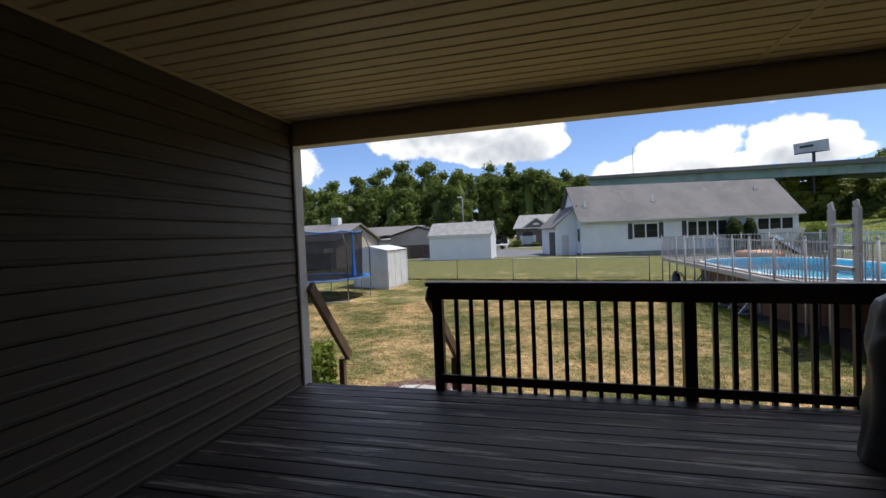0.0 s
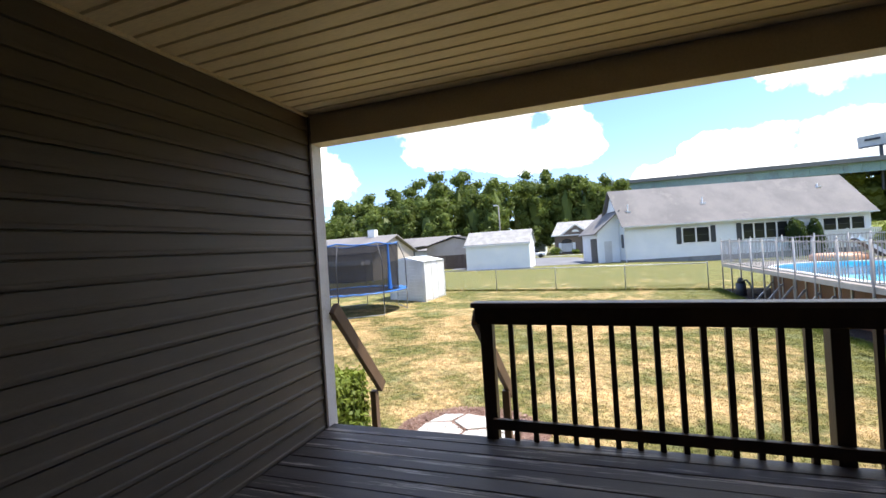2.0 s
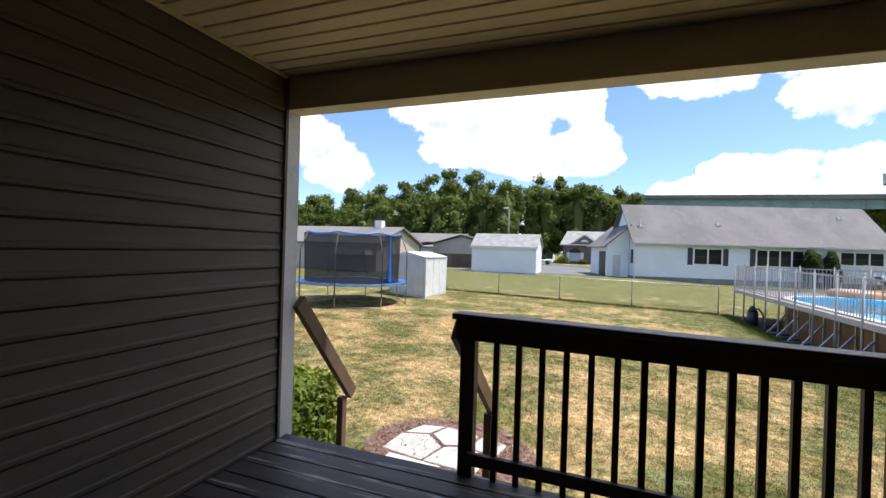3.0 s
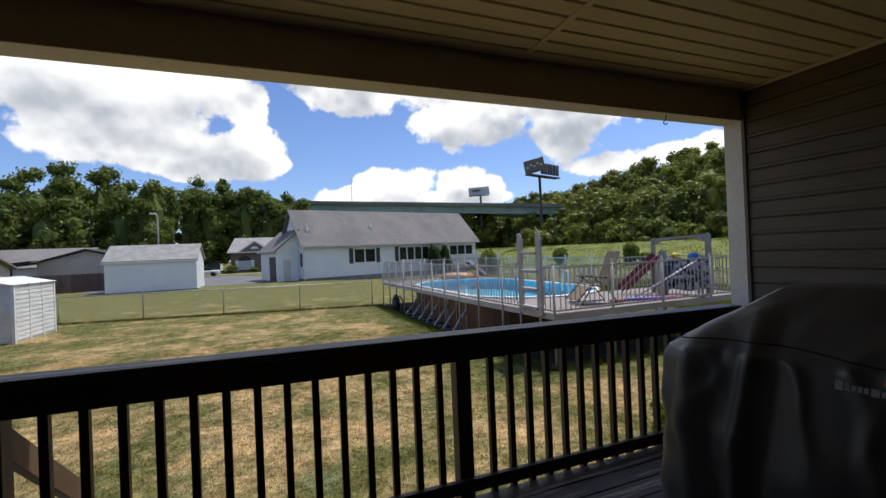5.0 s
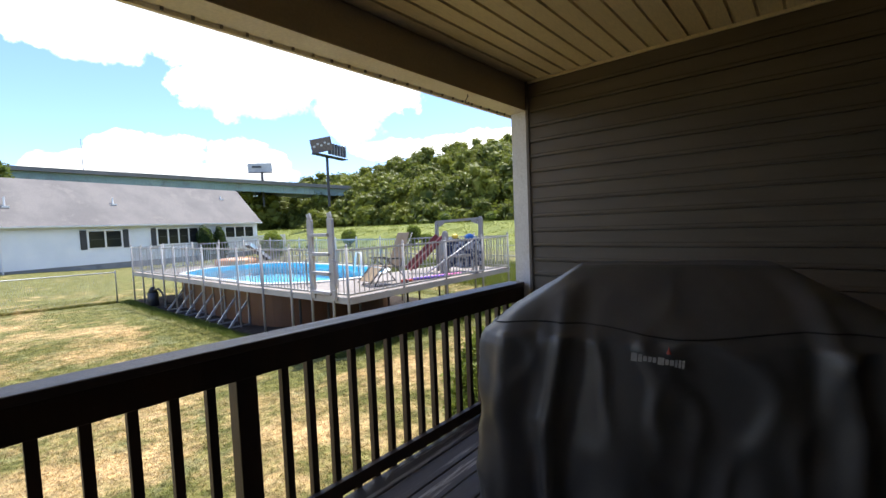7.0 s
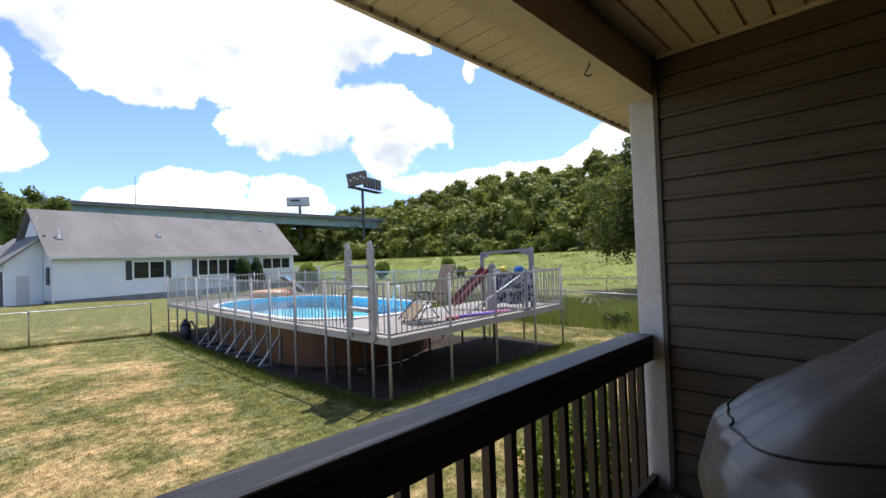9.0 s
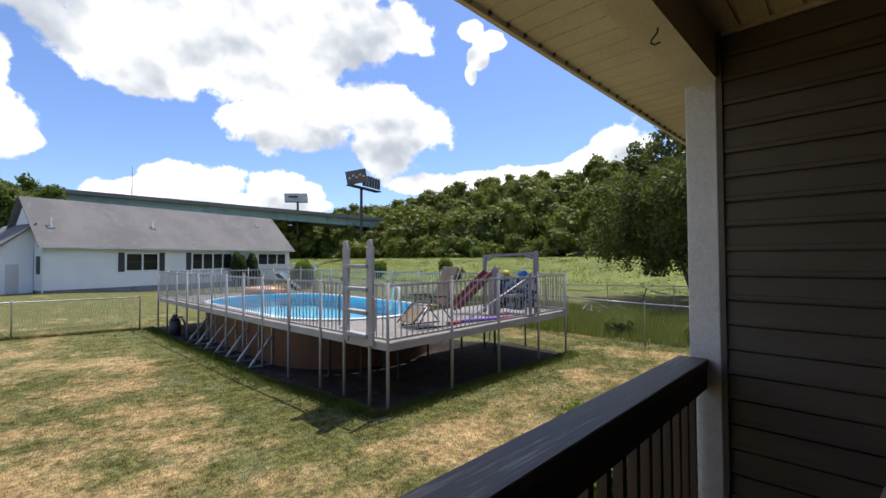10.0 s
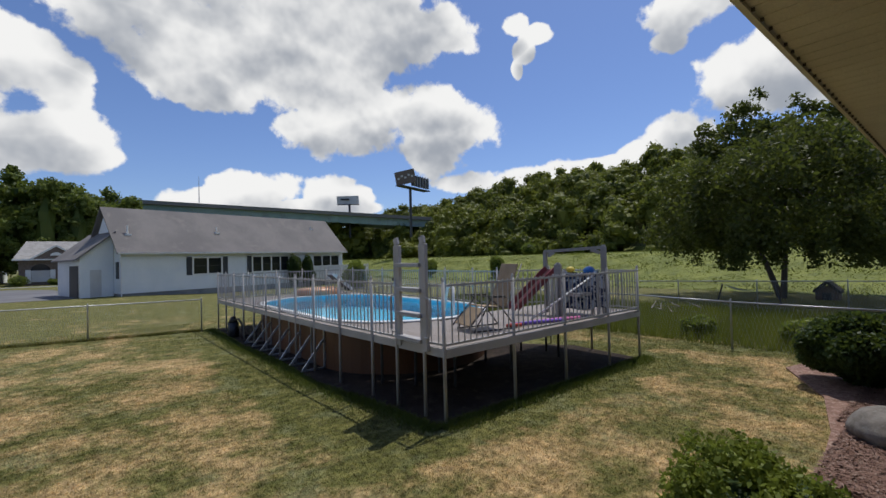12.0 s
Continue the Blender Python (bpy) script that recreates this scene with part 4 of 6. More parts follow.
pad("backrest", 0.42, 0.42, 0.74, 1.22, "tan", lab="tan fabric backrest")
pad("seat", -0.05, 0.45, 0.42, 0.40, "tan", lab="tan fabric seat")
pad("leg_rest", -0.38, 0.12, -0.07, 0.42, "tan", lab="tan fabric leg rest")
for s in (-0.3, 0.3):
    bm = B()
    tube(bm, [cp(-0.42, s, 0.08), cp(-0.05, s, 0.46), cp(0.42, s, 0.41), cp(0.8, s, 1.22)], 0.014, 8)
    tube(bm, [cp(-0.3, s, 0.015), cp(0.1, s, 0.62), cp(0.42, s, 0.60)], 0.013, 8)
    tube(bm, [cp(0.62, s, 0.015), cp(0.3, s, 0.42), cp(-0.02, s, 0.64)], 0.013, 8)
    tube(bm, [cp(-0.32, s, 0.015), cp(0.64, s, 0.015)], 0.013, 8)
    part("side_frame", bm, "darksteel", chair, "dark metal tube frame", True)
    bm = B()
    bar(bm, cp(-0.12, s, 0.645), cp(0.38, s, 0.625), 0.05, 0.025)
    part("armrest", bm, "black", chair, "", bevel=0.005)

# play set with arch and slide
play = thing("play_set", (12.2, 6.0, DZ), "grey plastic play set with an arched top bar and maroon slide", "play set")
for (x, y, w, zt) in ((12.65, 5.65, 0.12, 1.68), (12.15, 6.9, 0.08, 1.6), (11.75, 6.25, 0.15, 1.3)):
    bm = B()
    bar(bm, (x, y, DZ), (x, y, zt - 0.05), w, 0.12, (1, 0.4, 0))
    tube(bm, [(x, y, zt - 0.06), (x, y, zt)], w * 0.5, 12, w * 0.3)
    part("post", bm, "playgrey", play)
bm = B()
bar(bm, (12.65, 5.65, 1.62), (12.15, 6.9, 1.56), 0.09, 0.07)
bar(bm, (12.62, 5.72, 1.50), (12.55, 5.9, 1.57), 0.08, 0.08)
bar(bm, (12.17, 6.83, 1.45), (12.22, 6.7, 1.54), 0.08, 0.08)
part("arch_bar", bm, "playgrey", play)
bm = B()
bar(bm, (12.0, 6.62, 1.12), (11.25, 7.2, 0.2), 0.3, 0.05)
bar(bm, (12.0, 6.47, 1.17), (11.25, 7.05, 0.25), 0.04, 0.12)
bar(bm, (12.0, 6.77, 1.17), (11.25, 7.35, 0.25), 0.04, 0.12)
part("slide", bm, "maroon", play, "maroon slide")
bm = B()
box(bm, 11.8, 12.6, 5.75, 6.5, DZ + 0.45, DZ + 0.52)
part("platform", bm, "ladder", play)
play.location += Vector((0.2, -0.28, 0))
tow = B()
for (x0, y0, x1, y1, zt, zb) in ((11.72, 6.15, 12.58, 5.62, 0.98, 0.22), (11.8, 6.3, 12.66, 5.8, 1.06, 0.5)):
    nx, nz = 26, 14
    gv = [[None] * (nz + 1) for _ in range(nx + 1)]
    for i in range(nx + 1):
        for j in range(nz + 1):
            u, v = i / nx, j / nz
            off = 0.05 * math.sin(u * 19 + 1.5 * v) * (0.3 + v) + 0.02 * math.sin(u * 47)
            gv[i][j] = tow.verts.new((x0 + (x1 - x0) * u - off * 0.5, y0 + (y1 - y0) * u - off, zt + (zb - zt) * v + 0.03 * math.sin(u * 9)))
    for i in range(nx):
        for j in range(nz):
            tow.faces.new((gv[i][j], gv[i + 1][j], gv[i + 1][j + 1], gv[i][j + 1]))
bmesh.ops.solidify(tow, geom=tow.faces[:], thickness=0.012)
bmesh.ops.translate(tow, verts=tow.verts, vec=(0.2, -0.28, 0.02))
for (px, py, pz, r_, m_, lab) in ((12.25, 5.85, 1.13, 0.09, "yellow", "small round yellow beach toy on the play set"), (12.6, 5.6, 1.1, 0.12, "blue", "blue rolled swim float on the play set")):
    bm = B()
    made = bmesh.ops.create_icosphere(bm, subdivisions=2, radius=r_)
    for v in made["verts"]:
        v.co = Vector((v.co.x * 1.3 + px, v.co.y + py, v.co.z * 0.8 + pz))
    whole("beach_toy", bm, m_, lab, "beach toy", smooth=True)
bm = B()
tow_top = [(11.85, 5.95), (12.65, 5.42), (12.82, 5.66), (12.02, 6.19)]
prism(bm, tow_top, 1.0, 1.04)
for x_, y_ in tow_top:
    bar(bm, (x_, y_, DZ), (x_, y_, 1.0), 0.05, 0.05, (1, 0, 0))
part("table", bm, "ladder", play, "taupe play table under the cloths")
whole("beach_towel", tow, "towel", "blue and white patterned cloths draped over the play set", "towel", smooth=True)
bm = B()
tube(bm, [(10.95, 5.95, DZ + 0.03), (12.55, 5.45, 1.0)], 0.02, 8)
whole("pool_pole", bm, "rim", "white telescopic pool pole leaning on the play set", "pool pole", smooth=True)
for (a, b, m_) in (((9.95, 5.72), (10.25, 5.62), "red"), ((10.1, 5.75), (11.3, 5.42), "purple"), ((10.6, 5.68), (11.8, 5.33), "pink")):
    bm = B()
    tube(bm, [(*a, DZ + 0.04), ((a[0] + b[0]) / 2, (a[1] + b[1]) / 2 + 0.02, DZ + 0.045), (*b, DZ + 0.04)], 0.035, 10)
    whole("pool_noodle", bm, m_, m_ + " foam pool noodle lying on the deck", "pool noodle", smooth=True)
bm = B()
pts = [(10.9 + 0.75 * math.cos(t), 16.9 + 0.55 * math.sin(t), DZ + 0.14) for t in np.linspace(0, 2 * math.pi, 33)]
tube(bm, pts, 0.15, 12)
whole("pool_float", bm, "orange", "orange and white inflatable float lying on the deck by the pool", "pool float", smooth=True)
sl = thing("pool_slide", (12.1, 16.9, DZ), "white-edged dark pool slide standing on the deck", "slide")
bm = B()
bar(bm, (11.3, 16.6, 0.9), (12.3, 16.9, 0.2), 0.4, 0.05)
part("chute", bm, "shutter", sl, bevel=0.01)
bm = B()
bar(bm, (11.3, 16.38, 0.95), (12.3, 16.68, 0.25), 0.05, 0.12)
bar(bm, (11.3, 16.82, 0.95), (12.3, 17.12, 0.25), 0.05, 0.12)
part("side", bm, "rim", sl, "white side rails")
bm = B()
tube(bm, [(10.35, 7.75, DZ), (10.35, 7.75, 0.78)], 0.03, 10)
tube(bm, [(10.35, 7.75, 0.77), (10.35, 7.95, 0.78), (10.35, 8.1, 0.2)], 0.03, 10)
whole("grab_rail", bm, "rim", "white pool grab rail at the rim", "grab rail", smooth=True)

# ---- yard: trampoline, sheds, fences ----
TC = Vector((-7.9, 13.6, GZ))
TR = 2.35
tramp = thing("trampoline", TC, "round trampoline with blue pads and black safety net on the lawn", "trampoline")


def circ(r, z, n=48, a0=0.0):
    return [(TC.x + r * math.cos(a0 + 2 * math.pi * k / n), TC.y + r * math.sin(a0 + 2 * math.pi * k / n), z) for k in range(n)]


bm = B()
c = circ(TR, GZ + 0.88)
tube(bm, c + [c[0]], 0.025, 8)
part("frame_ring", bm, "steel", tramp, "", True)
bm = B()
for r0, r1, z0, z1 in ((TR + 0.03, TR - 0.33, GZ + 0.93, GZ + 0.92),):
    A, C = circ(r0, z0), circ(r1, z1)
    for k in range(48):
        j = (k + 1) % 48
        wob = 0.025 * math.sin(k * 1.9)
        vs = [bm.verts.new(p) for p in (A[k], A[j], C[j], C[k])]
        for v in vs:
            v.co.z += 0.02 * math.sin(math.atan2(v.co.y - TC.y, v.co.x - TC.x) * 23)
        bm.faces.new(vs)
bmesh.ops.remove_doubles(bm, verts=bm.verts, dist=0.001)
bmesh.ops.solidify(bm, geom=bm.faces[:], thickness=0.025)
part("safety_pad", bm, "blue", tramp, "blue padded edge", True)
bm = B()
bm.faces.new([bm.verts.new(p) for p in circ(TR - 0.32, GZ + 0.89)])
part("jump_mat", bm, "mat", tramp, "black mat")
for k in range(8):
    a = 2 * math.pi * (k + 0.35) / 8
    for nm, r, mt in (("leg", 0.022, "steel"),):
        bm = B()
        x, y = TC.x + TR * math.cos(a), TC.y + TR * math.sin(a)
        tube(bm, [(x, y, GZ + 0.86), (x, y, GZ + 0.05)], r, 8)
        x2, y2 = TC.x + TR * math.cos(a + 0.36), TC.y + TR * math.sin(a + 0.36)
        if k % 2 == 0:
            tube(bm, [(x, y, GZ + 0.06), (x, y, GZ + 0.02), (TC.x + TR * math.cos(a + 0.785), TC.y + TR * math.sin(a + 0.785), GZ + 0.02)], r, 8)
        part(nm, bm, mt, tramp, "", True)
    for _ in (0,):
        bm = B()
        x, y = TC.x + (TR + 0.02) * math.cos(a), TC.y + (TR + 0.02) * math.sin(a)
        tube(bm, [(x, y, GZ + 0.4), (x, y, GZ + 2.2), (TC.x + (TR - 0.28) * math.cos(a), TC.y + (TR - 0.28) * math.sin(a), GZ + 2.97)], 0.02, 8)
        part("net_pole", bm, "darksteel", tramp, "", True)
bm = B()
A, C = circ(TR - 0.36, GZ + 0.95), circ(TR - 0.3, GZ + 2.93)
for k in range(48):
    j = (k + 1) % 48
    s = 0.035 * math.sin(k * 2 * math.pi / 6)
    bm.faces.new([bm.verts.new(p) for p in (A[k], A[j], C[j], C[k])])
bmesh.ops.remove_doubles(bm, verts=bm.verts, dist=0.001)
net = part("safety_net", bm, "net", tramp, "black see-through net", True)
bm = B()
c = [(p[0], p[1], p[2] - 0.09 * abs(math.sin(4 * (2 * math.pi * k / 48) - 1.1))) for k, p in enumerate(circ(TR - 0.3, GZ + 2.98))]
tube(bm, c + [c[0]], 0.028, 6)
part("top_hem", bm, "blue", tramp, "blue upper hem", True)
bm = B()
a = 2 * math.pi * 7.35 / 8
tube(bm, [(TC.x + (TR - 0.3) * math.cos(a + 0.3), TC.y + (TR - 0.3) * math.sin(a + 0.3), GZ + z) for z in (2.9, 2.0, 1.5, 1.0)], 0.035, 6, 0.09)
part("net_door_strap", bm, "blue", tramp, "blue strap")

shed = thing("storage_shed", (-6.4, 17.6, GZ), "white ribbed resin storage shed with a low gable on the lawn", "shed")
SX, SY = Vector((-1.55, 0.85, 0)).normalized(), Vector((0.0, 1, 0))
s0 = Vector((-5.6, 16.35, GZ))


def sp(a, b, z):
    return s0 + SX * a + Vector((0.02, 1, 0)) * b + Vector((0, 0, z))


bm = B()
for a0, a1, b0, b1 in ((0, 2.9, 0, 0.04), (0, 0.04, 0, 2.7), (2.86, 2.9, 0, 2.7), (0, 2.9, 2.66, 2.7)):
    lo4 = [bm.verts.new(sp(a, b, 0)) for a, b in ((a0, b0), (a1, b0), (a1, b1), (a0, b1))]
    hi4 = [bm.verts.new(sp(a, b, 1.98)) for a, b in ((a0, b0), (a1, b0), (a1, b1), (a0, b1))]
    bm.faces.new(lo4[::-1]), bm.faces.new(hi4)
    for i in range(4):
        bm.faces.new((lo4[i], lo4[(i + 1) % 4], hi4[(i + 1) % 4], hi4[i]))
part("wall", bm, "rim", shed)
for i in range(12):
    z = 0.1 + i * 0.155
    for (p, q_) in ((sp(0.12, -0.012, z), sp(1.35, -0.012, z)), (sp(1.5, -0.012, z), sp(2.75, -0.012, z)), (sp(-0.012, 0.1, z), sp(-0.012, 0.9, z)), (sp(-0.012, 1.0, z), sp(-0.012, 1.75, z)), (sp(-0.012, 1.85, z), sp(-0.012, 2.62, z))):
        bm = B()
        bar(bm, p + Vector((0, 0, 0.05)), q_ + Vector((0, 0, 0.05)), 0.045, 0.1)
        part("wall_panel", bm, "rim", shed)
for a, b in ((0, 0), (0, 0.95), (0, 1.8), (0, 2.68), (1.42, 0), (2.88, 0)):
    bm = B()
    p = sp(a, b, 0)
    bar(bm, p + Vector((0.0, 0, 0)), p + Vector((0, 0, 2.0)), 0.09, 0.09, (0, 1, 0))
    part("wall_rib", bm, "rim", shed)
bm = B()
rid = [bm.verts.new(sp(1.45, b, 2.22)) for b in (-0.12, 2.82)]
lf = [bm.verts.new(sp(-0.1, b, 1.98)) for b in (-0.12, 2.82)]
rt = [bm.verts.new(sp(3.0, b, 1.98)) for b in (-0.12, 2.82)]
bm.faces.new((lf[0], rid[0], rid[1], lf[1])), bm.faces.new((rid[0], rt[0], rt[1], rid[1])), bm.faces.new((lf[0], rt[0], rid[0])), bm.faces.new((lf[1], rid[1], rt[1]))
bm.faces.new((lf[0], lf[1], rt[1], rt[0]))
part("roof", bm, "rim", shed)


def chain_fence(pts, label, spacing=3.1, h=1.2, nm="chain_link_fence"):
    f = thing(nm, (pts[0][0], pts[0][1], GZ), label, "fence")
    wires = []
    for (ax, ay), (bx, by) in zip(pts, pts[1:]):
        L = math.hypot(bx - ax, by - ay)
        n = max(1, round(L / spacing))
        for i in range(n + (1 if (bx, by) == pts[-1] else 0)):
            x, y = ax + (bx - ax) * i / n, ay + (by - ay) * i / n
            bm = B()
            tube(bm, [(x, y, GZ - 0.05), (x, y, GZ + h + 0.02), (x, y, GZ + h + 0.06)], 0.028, 8, 0.012)
            part("post", bm, "steel", f, "", True)
        bm = B()
        tube(bm, [(ax, ay, GZ + h - 0.02), (bx, by, GZ + h - 0.02)], 0.02, 8)
        part("top_rail", bm, "steel", f, "", True)
        ux, uy = (bx - ax) / L, (by - ay) / L
        d, w = 0.085, 0.0017
        m = int(L / d)
        for i in range(m):
            for s in (1, -1):
                p0 = i * d
                # each wire climbs a short way, then turns back
                for k in range(8):
                    zz0, zz1 = 0.03 + k * 0.145, 0.03 + (k + 1) * 0.145
                    fwd = s if k % 2 == 0 else -s
                    q0 = p0 + (0 if k % 2 == 0 else s * d / 2 * 1.0)
                    q1 = p0 + (s * d / 2 if k % 2 == 0 else 0)
                    A = (ax + ux * q0, ay + uy * q0)
                    C = (ax + ux * q1, ay + uy * q1)
                    wires.append([(A[0] - ux * w, A[1] - uy * w, GZ + zz0), (A[0] + ux * w, A[1] + uy * w, GZ + zz0), (C[0] + ux * w, C[1] + uy * w, GZ + zz1), (C[0] - ux * w, C[1] - uy * w, GZ + zz1)])
    o = quads("wire_mesh", np.array(wires), "steel", f)
    tagged(o, kind="stuff")
    return f


chain_fence([(-9.5, 21.9), (6.9, 18.25)], "galvanised chain-link fence across the lawn behind the pool")
chain_fence([(16.3, 0.9), (16.42, 4.0), (16.95, 6.7), (17.2, 18.4), (12.8, 18.7)], "galvanised chain-link fence between the lawn and the levee field")

chain_fence([(20.6, 16.5), (24.19, 8.45), (26.58, 3.17), (28.6, -1.2)], "galvanised chain-link fence in front of the levee field")

# ---- houses ----
HD = Vector((0.97, 0.243, 0)).normalized()
HN = Vector((HD.y, -HD.x, 0))          # outward to the porch side
h0 = Vector((5.4, 44.6, -1.45))
HL, HE, HDEP = 23.4, 2.62, 7.6


def hp(s, d, z):
    """s along the front, d out of the front wall, z world height."""
    p = h0 + HD * s + HN * d
    return Vector((p.x, p.y, z))


def hbox(bm, s0_, s1_, d0, d1, z0, z1):
    lo4 = [bm.verts.new(hp(s, d, z0)) for s, d in ((s0_, d0), (s1_, d0), (s1_, d1), (s0_, d1))]
    hi4 = [bm.verts.new(hp(s, d, z1)) for s, d in ((s0_, d0), (s1_, d0), (s1_, d1), (s0_, d1))]
    bm.faces.new(lo4[::-1]), bm.faces.new(hi4)
    for i in range(4):
        bm.faces.new((lo4[i], lo4[(i + 1) % 4], hi4[(i + 1) % 4], hi4[i]))


house = thing("white_house", (h0.x, h0.y, GZ), "single-storey white vinyl-sided house with grey shingle gable roof and dark shutters", "house")
bm = B()
hbox(bm, 0.05, HL - 0.05, -HDEP + 0.05, -0.05, -1.8, -0.82)
part("foundation", bm, "block", house, "grey block foundation")
bm = B()
hbox(bm, 0.03, HL - 0.03, -HDEP + 0.03, -0.03, -0.82, HE)
e = []
for s in (0.03, HL - 0.03):
    tri = [bm.verts.new(hp(s, -0.03, HE)), bm.verts.new(hp(s, -HDEP + 0.03, HE)), bm.verts.new(hp(s, -HDEP / 2, 6.45))]
    bm.faces.new(tri)
part("wall", bm, "vinylwhite", house, "white lap-sided wall")
bm = B()
for i in range(26):
    z = -0.82 + i * 0.13
    lo2 = [bm.verts.new(hp(s, 0.006, z)) for s in (0, HL)]
    hi2 = [bm.verts.new(hp(s, -0.012, z + 0.13)) for s in (0, HL)]
    bk = [bm.verts.new(hp(s, -0.02, z)) for s in (0, HL)]
    bm.faces.new((lo2[0], lo2[1], hi2[1], hi2[0])), bm.faces.new((lo2[0], bk[0], bk[1], lo2[1]))
sd = part("siding", bm, "vinylwhite", house, "white horizontal siding courses")
sd["kind"] = "stuff"
bm = B()
rs = [(0.55, HE - 0.12), (-HDEP / 2, 6.66), (-HDEP - 0.55, HE - 0.12)]
top = [[bm.verts.new(hp(s, d, z + 0.12)) for d, z in rs] for s in (-0.35, HL + 0.35)]
bot = [[bm.verts.new(hp(s, d, z)) for d, z in rs] for s in (-0.35, HL + 0.35)]
for i in range(2):
    bm.faces.new((top[0][i], top[1][i], top[1][i + 1], top[0][i + 1]))
    bm.faces.new((bot[0][i], bot[0][i + 1], bot[1][i + 1], bot[1][i]))
for e_ in (0, 1):
    bm.faces.new((top[e_][0], top[e_][1], bot[e_][1], bot[e_][0])), bm.faces.new((top[e_][1], top[e_][2], bot[e_][2], bot[e_][1]))
for i in (0, 2):
    bm.faces.new((top[0][i], top[1][i], bot[1][i], bot[0][i]))
part("roof", bm, "shingle", house, "weathered grey shingle roof with darker streaks")
bm = B()
hbox(bm, -0.3, HL + 0.3, 0.56, 0.66, HE - 0.14, HE - 0.02)
hbox(bm, 0.02, 0.1, 0.03, 0.11, -1.2, HE - 0.14)
part("gutter", bm, "rim", house, "white gutter and rain pipe")
for s, d, h in ((0.9, -1.2, 0.75), (8.6, -1.6, 0.6), (20.6, -2.6, 0.35)):
    z = HE + (6.66 - HE) * (0.55 - d) / (HDEP / 2 + 0.55)
    bm = B()
    tube(bm, [hp(s, d, z - 0.1), hp(s, d, z + h)], 0.07, 10)
    hbox(bm, s - 0.22, s + 0.22, d - 0.1, d + 0.25, z - 0.12, z + 0.04)
    part("roof_vent", bm, "rim", house, "white roof vent pipe")


def hwindow(s0_, s1_, z0, z1, panes, shutters):
    w = new("window")
    w.parent = house
    w.location = hp((s0_ + s1_) / 2, 0.05, z0) - house.location
    w["label"] = "dark window with white frame" + (" and dark shutters" if shutters else "")
    bm = B()
    hbox(bm, s0_, s1_, 0.008, 0.05, z0, z0 + 0.12), hbox(bm, s0_, s1_, 0.008, 0.05, z1 - 0.12, z1)
    for i in range(panes + 1):
        s = s0_ + (s1_ - s0_ - 0.14) * i / panes
        hbox(bm, s, s + 0.14, 0.012, 0.055, z0 + 0.02, z1 - 0.02)
    part("frame", bm, "rim", w)
    for i in range(panes):
        a = s0_ + (s1_ - s0_ - 0.14) * i / panes + 0.14
        b = s0_ + (s1_ - s0_ - 0.14) * (i + 1) / panes
        bm = B()
        hbox(bm, a, b, 0.009, 0.02, z0 + 0.08, z1 - 0.08)
        part("pane", bm, "glass", w)
        bm = B()
        hbox(bm, a, b, 0.021, 0.035, (z0 + z1) / 2 - 0.02, (z0 + z1) / 2 + 0.02)
        part("glazing_bar", bm, "shutter", w)
    for sgn in shutters:
        bm = B()
        if sgn < 0:
            hbox(bm, s0_ - 0.5, s0_ - 0.03, 0.008, 0.05, z0, z1)
        else:
            hbox(bm, s1_ + 0.03, s1_ + 0.5, 0.008, 0.05, z0, z1)
        part("shutter", bm, "shutter", w)


for s0_, s1_, z0, z1, n, sh in HOUSE_WINDOWS:
    hwindow(s0_, s1_, z0, z1, n, sh)
# garage wing behind the left gable
bm = B()
pts = [hp(-2.25, -1.6, 0), hp(0.0, -1.6, 0), hp(0.0, -8.5, 0), hp(-2.25, -8.5, 0)]
lo4 = [bm.verts.new((p.x, p.y, -1.3)) for p in pts]
hi4 = [bm.verts.new((p.x, p.y, z)) for p, z in zip(pts, (2.35, 4.3, 4.3, 2.35))]
bm.faces.new(lo4[::-1]), bm.faces.new(hi4)
for i in range(4):
    bm.faces.new((lo4[i], lo4[(i + 1) % 4], hi4[(i + 1) % 4], hi4[i]))
part("wing_wall", bm, "vinylwhite", house, "white garage wing wall")
bm = B()
bar(bm, hp(-2.6, -1.45, 2.1), hp(0.05, -1.45, 4.43), 0.5, 0.12)
pts = [hp(-2.65, -1.3, 2.12), hp(0.1, -1.3, 4.55), hp(0.1, -8.9, 4.55), hp(-2.65, -8.9, 2.12)]
a4 = [bm.verts.new(p) for p in pts]
b4 = [bm.verts.new(p - Vector((0, 0, 0.12))) for p in pts]
bm.faces.new(a4), bm.faces.new(b4[::-1])
for i in range(4):
    bm.faces.new((a4[i], b4[i], b4[(i + 1) % 4], a4[(i + 1) % 4]))
part("wing_roof", bm, "shingle", house)
bm = B()
hbox(bm, -1.6, -0.85, -1.599, -1.56, -1.1, 1.25)
part("door", bm, "greysiding", house, "pale grey side door")
bm = B()
hbox(bm, -0.05, 0.02, -0.9, -0.35, 0.45, 1.85)
part("gable_window", bm, "shutter", house, "dark gable window shutters")
bm = B()
hbox(bm, -2.3, -2.255, -4.5, -2.0, -1.2, 1.6)
part("side_door", bm, "shutter", house, "dark garage door")
bm = B()
for s in np.linspace(18.2, 26.4, 46):
    hbox(bm, s, s + 0.09, 1.2, 1.26, -0.1, 0.85)
hbox(bm, 18.1, 26.6, 1.16, 1.3, 0.85, 0.99), hbox(bm, 18.1, 26.6, 1.18, 1.28, -0.2, -0.07)
for s in (18.1, 20.2, 22.3, 24.4, 26.5):
    hbox(bm, s, s + 0.13, 1.16, 1.3, -1.5, 1.05)
pr = part("porch_rail", bm, "rim", house, "white house porch railing")
pr["kind"] = "stuff"

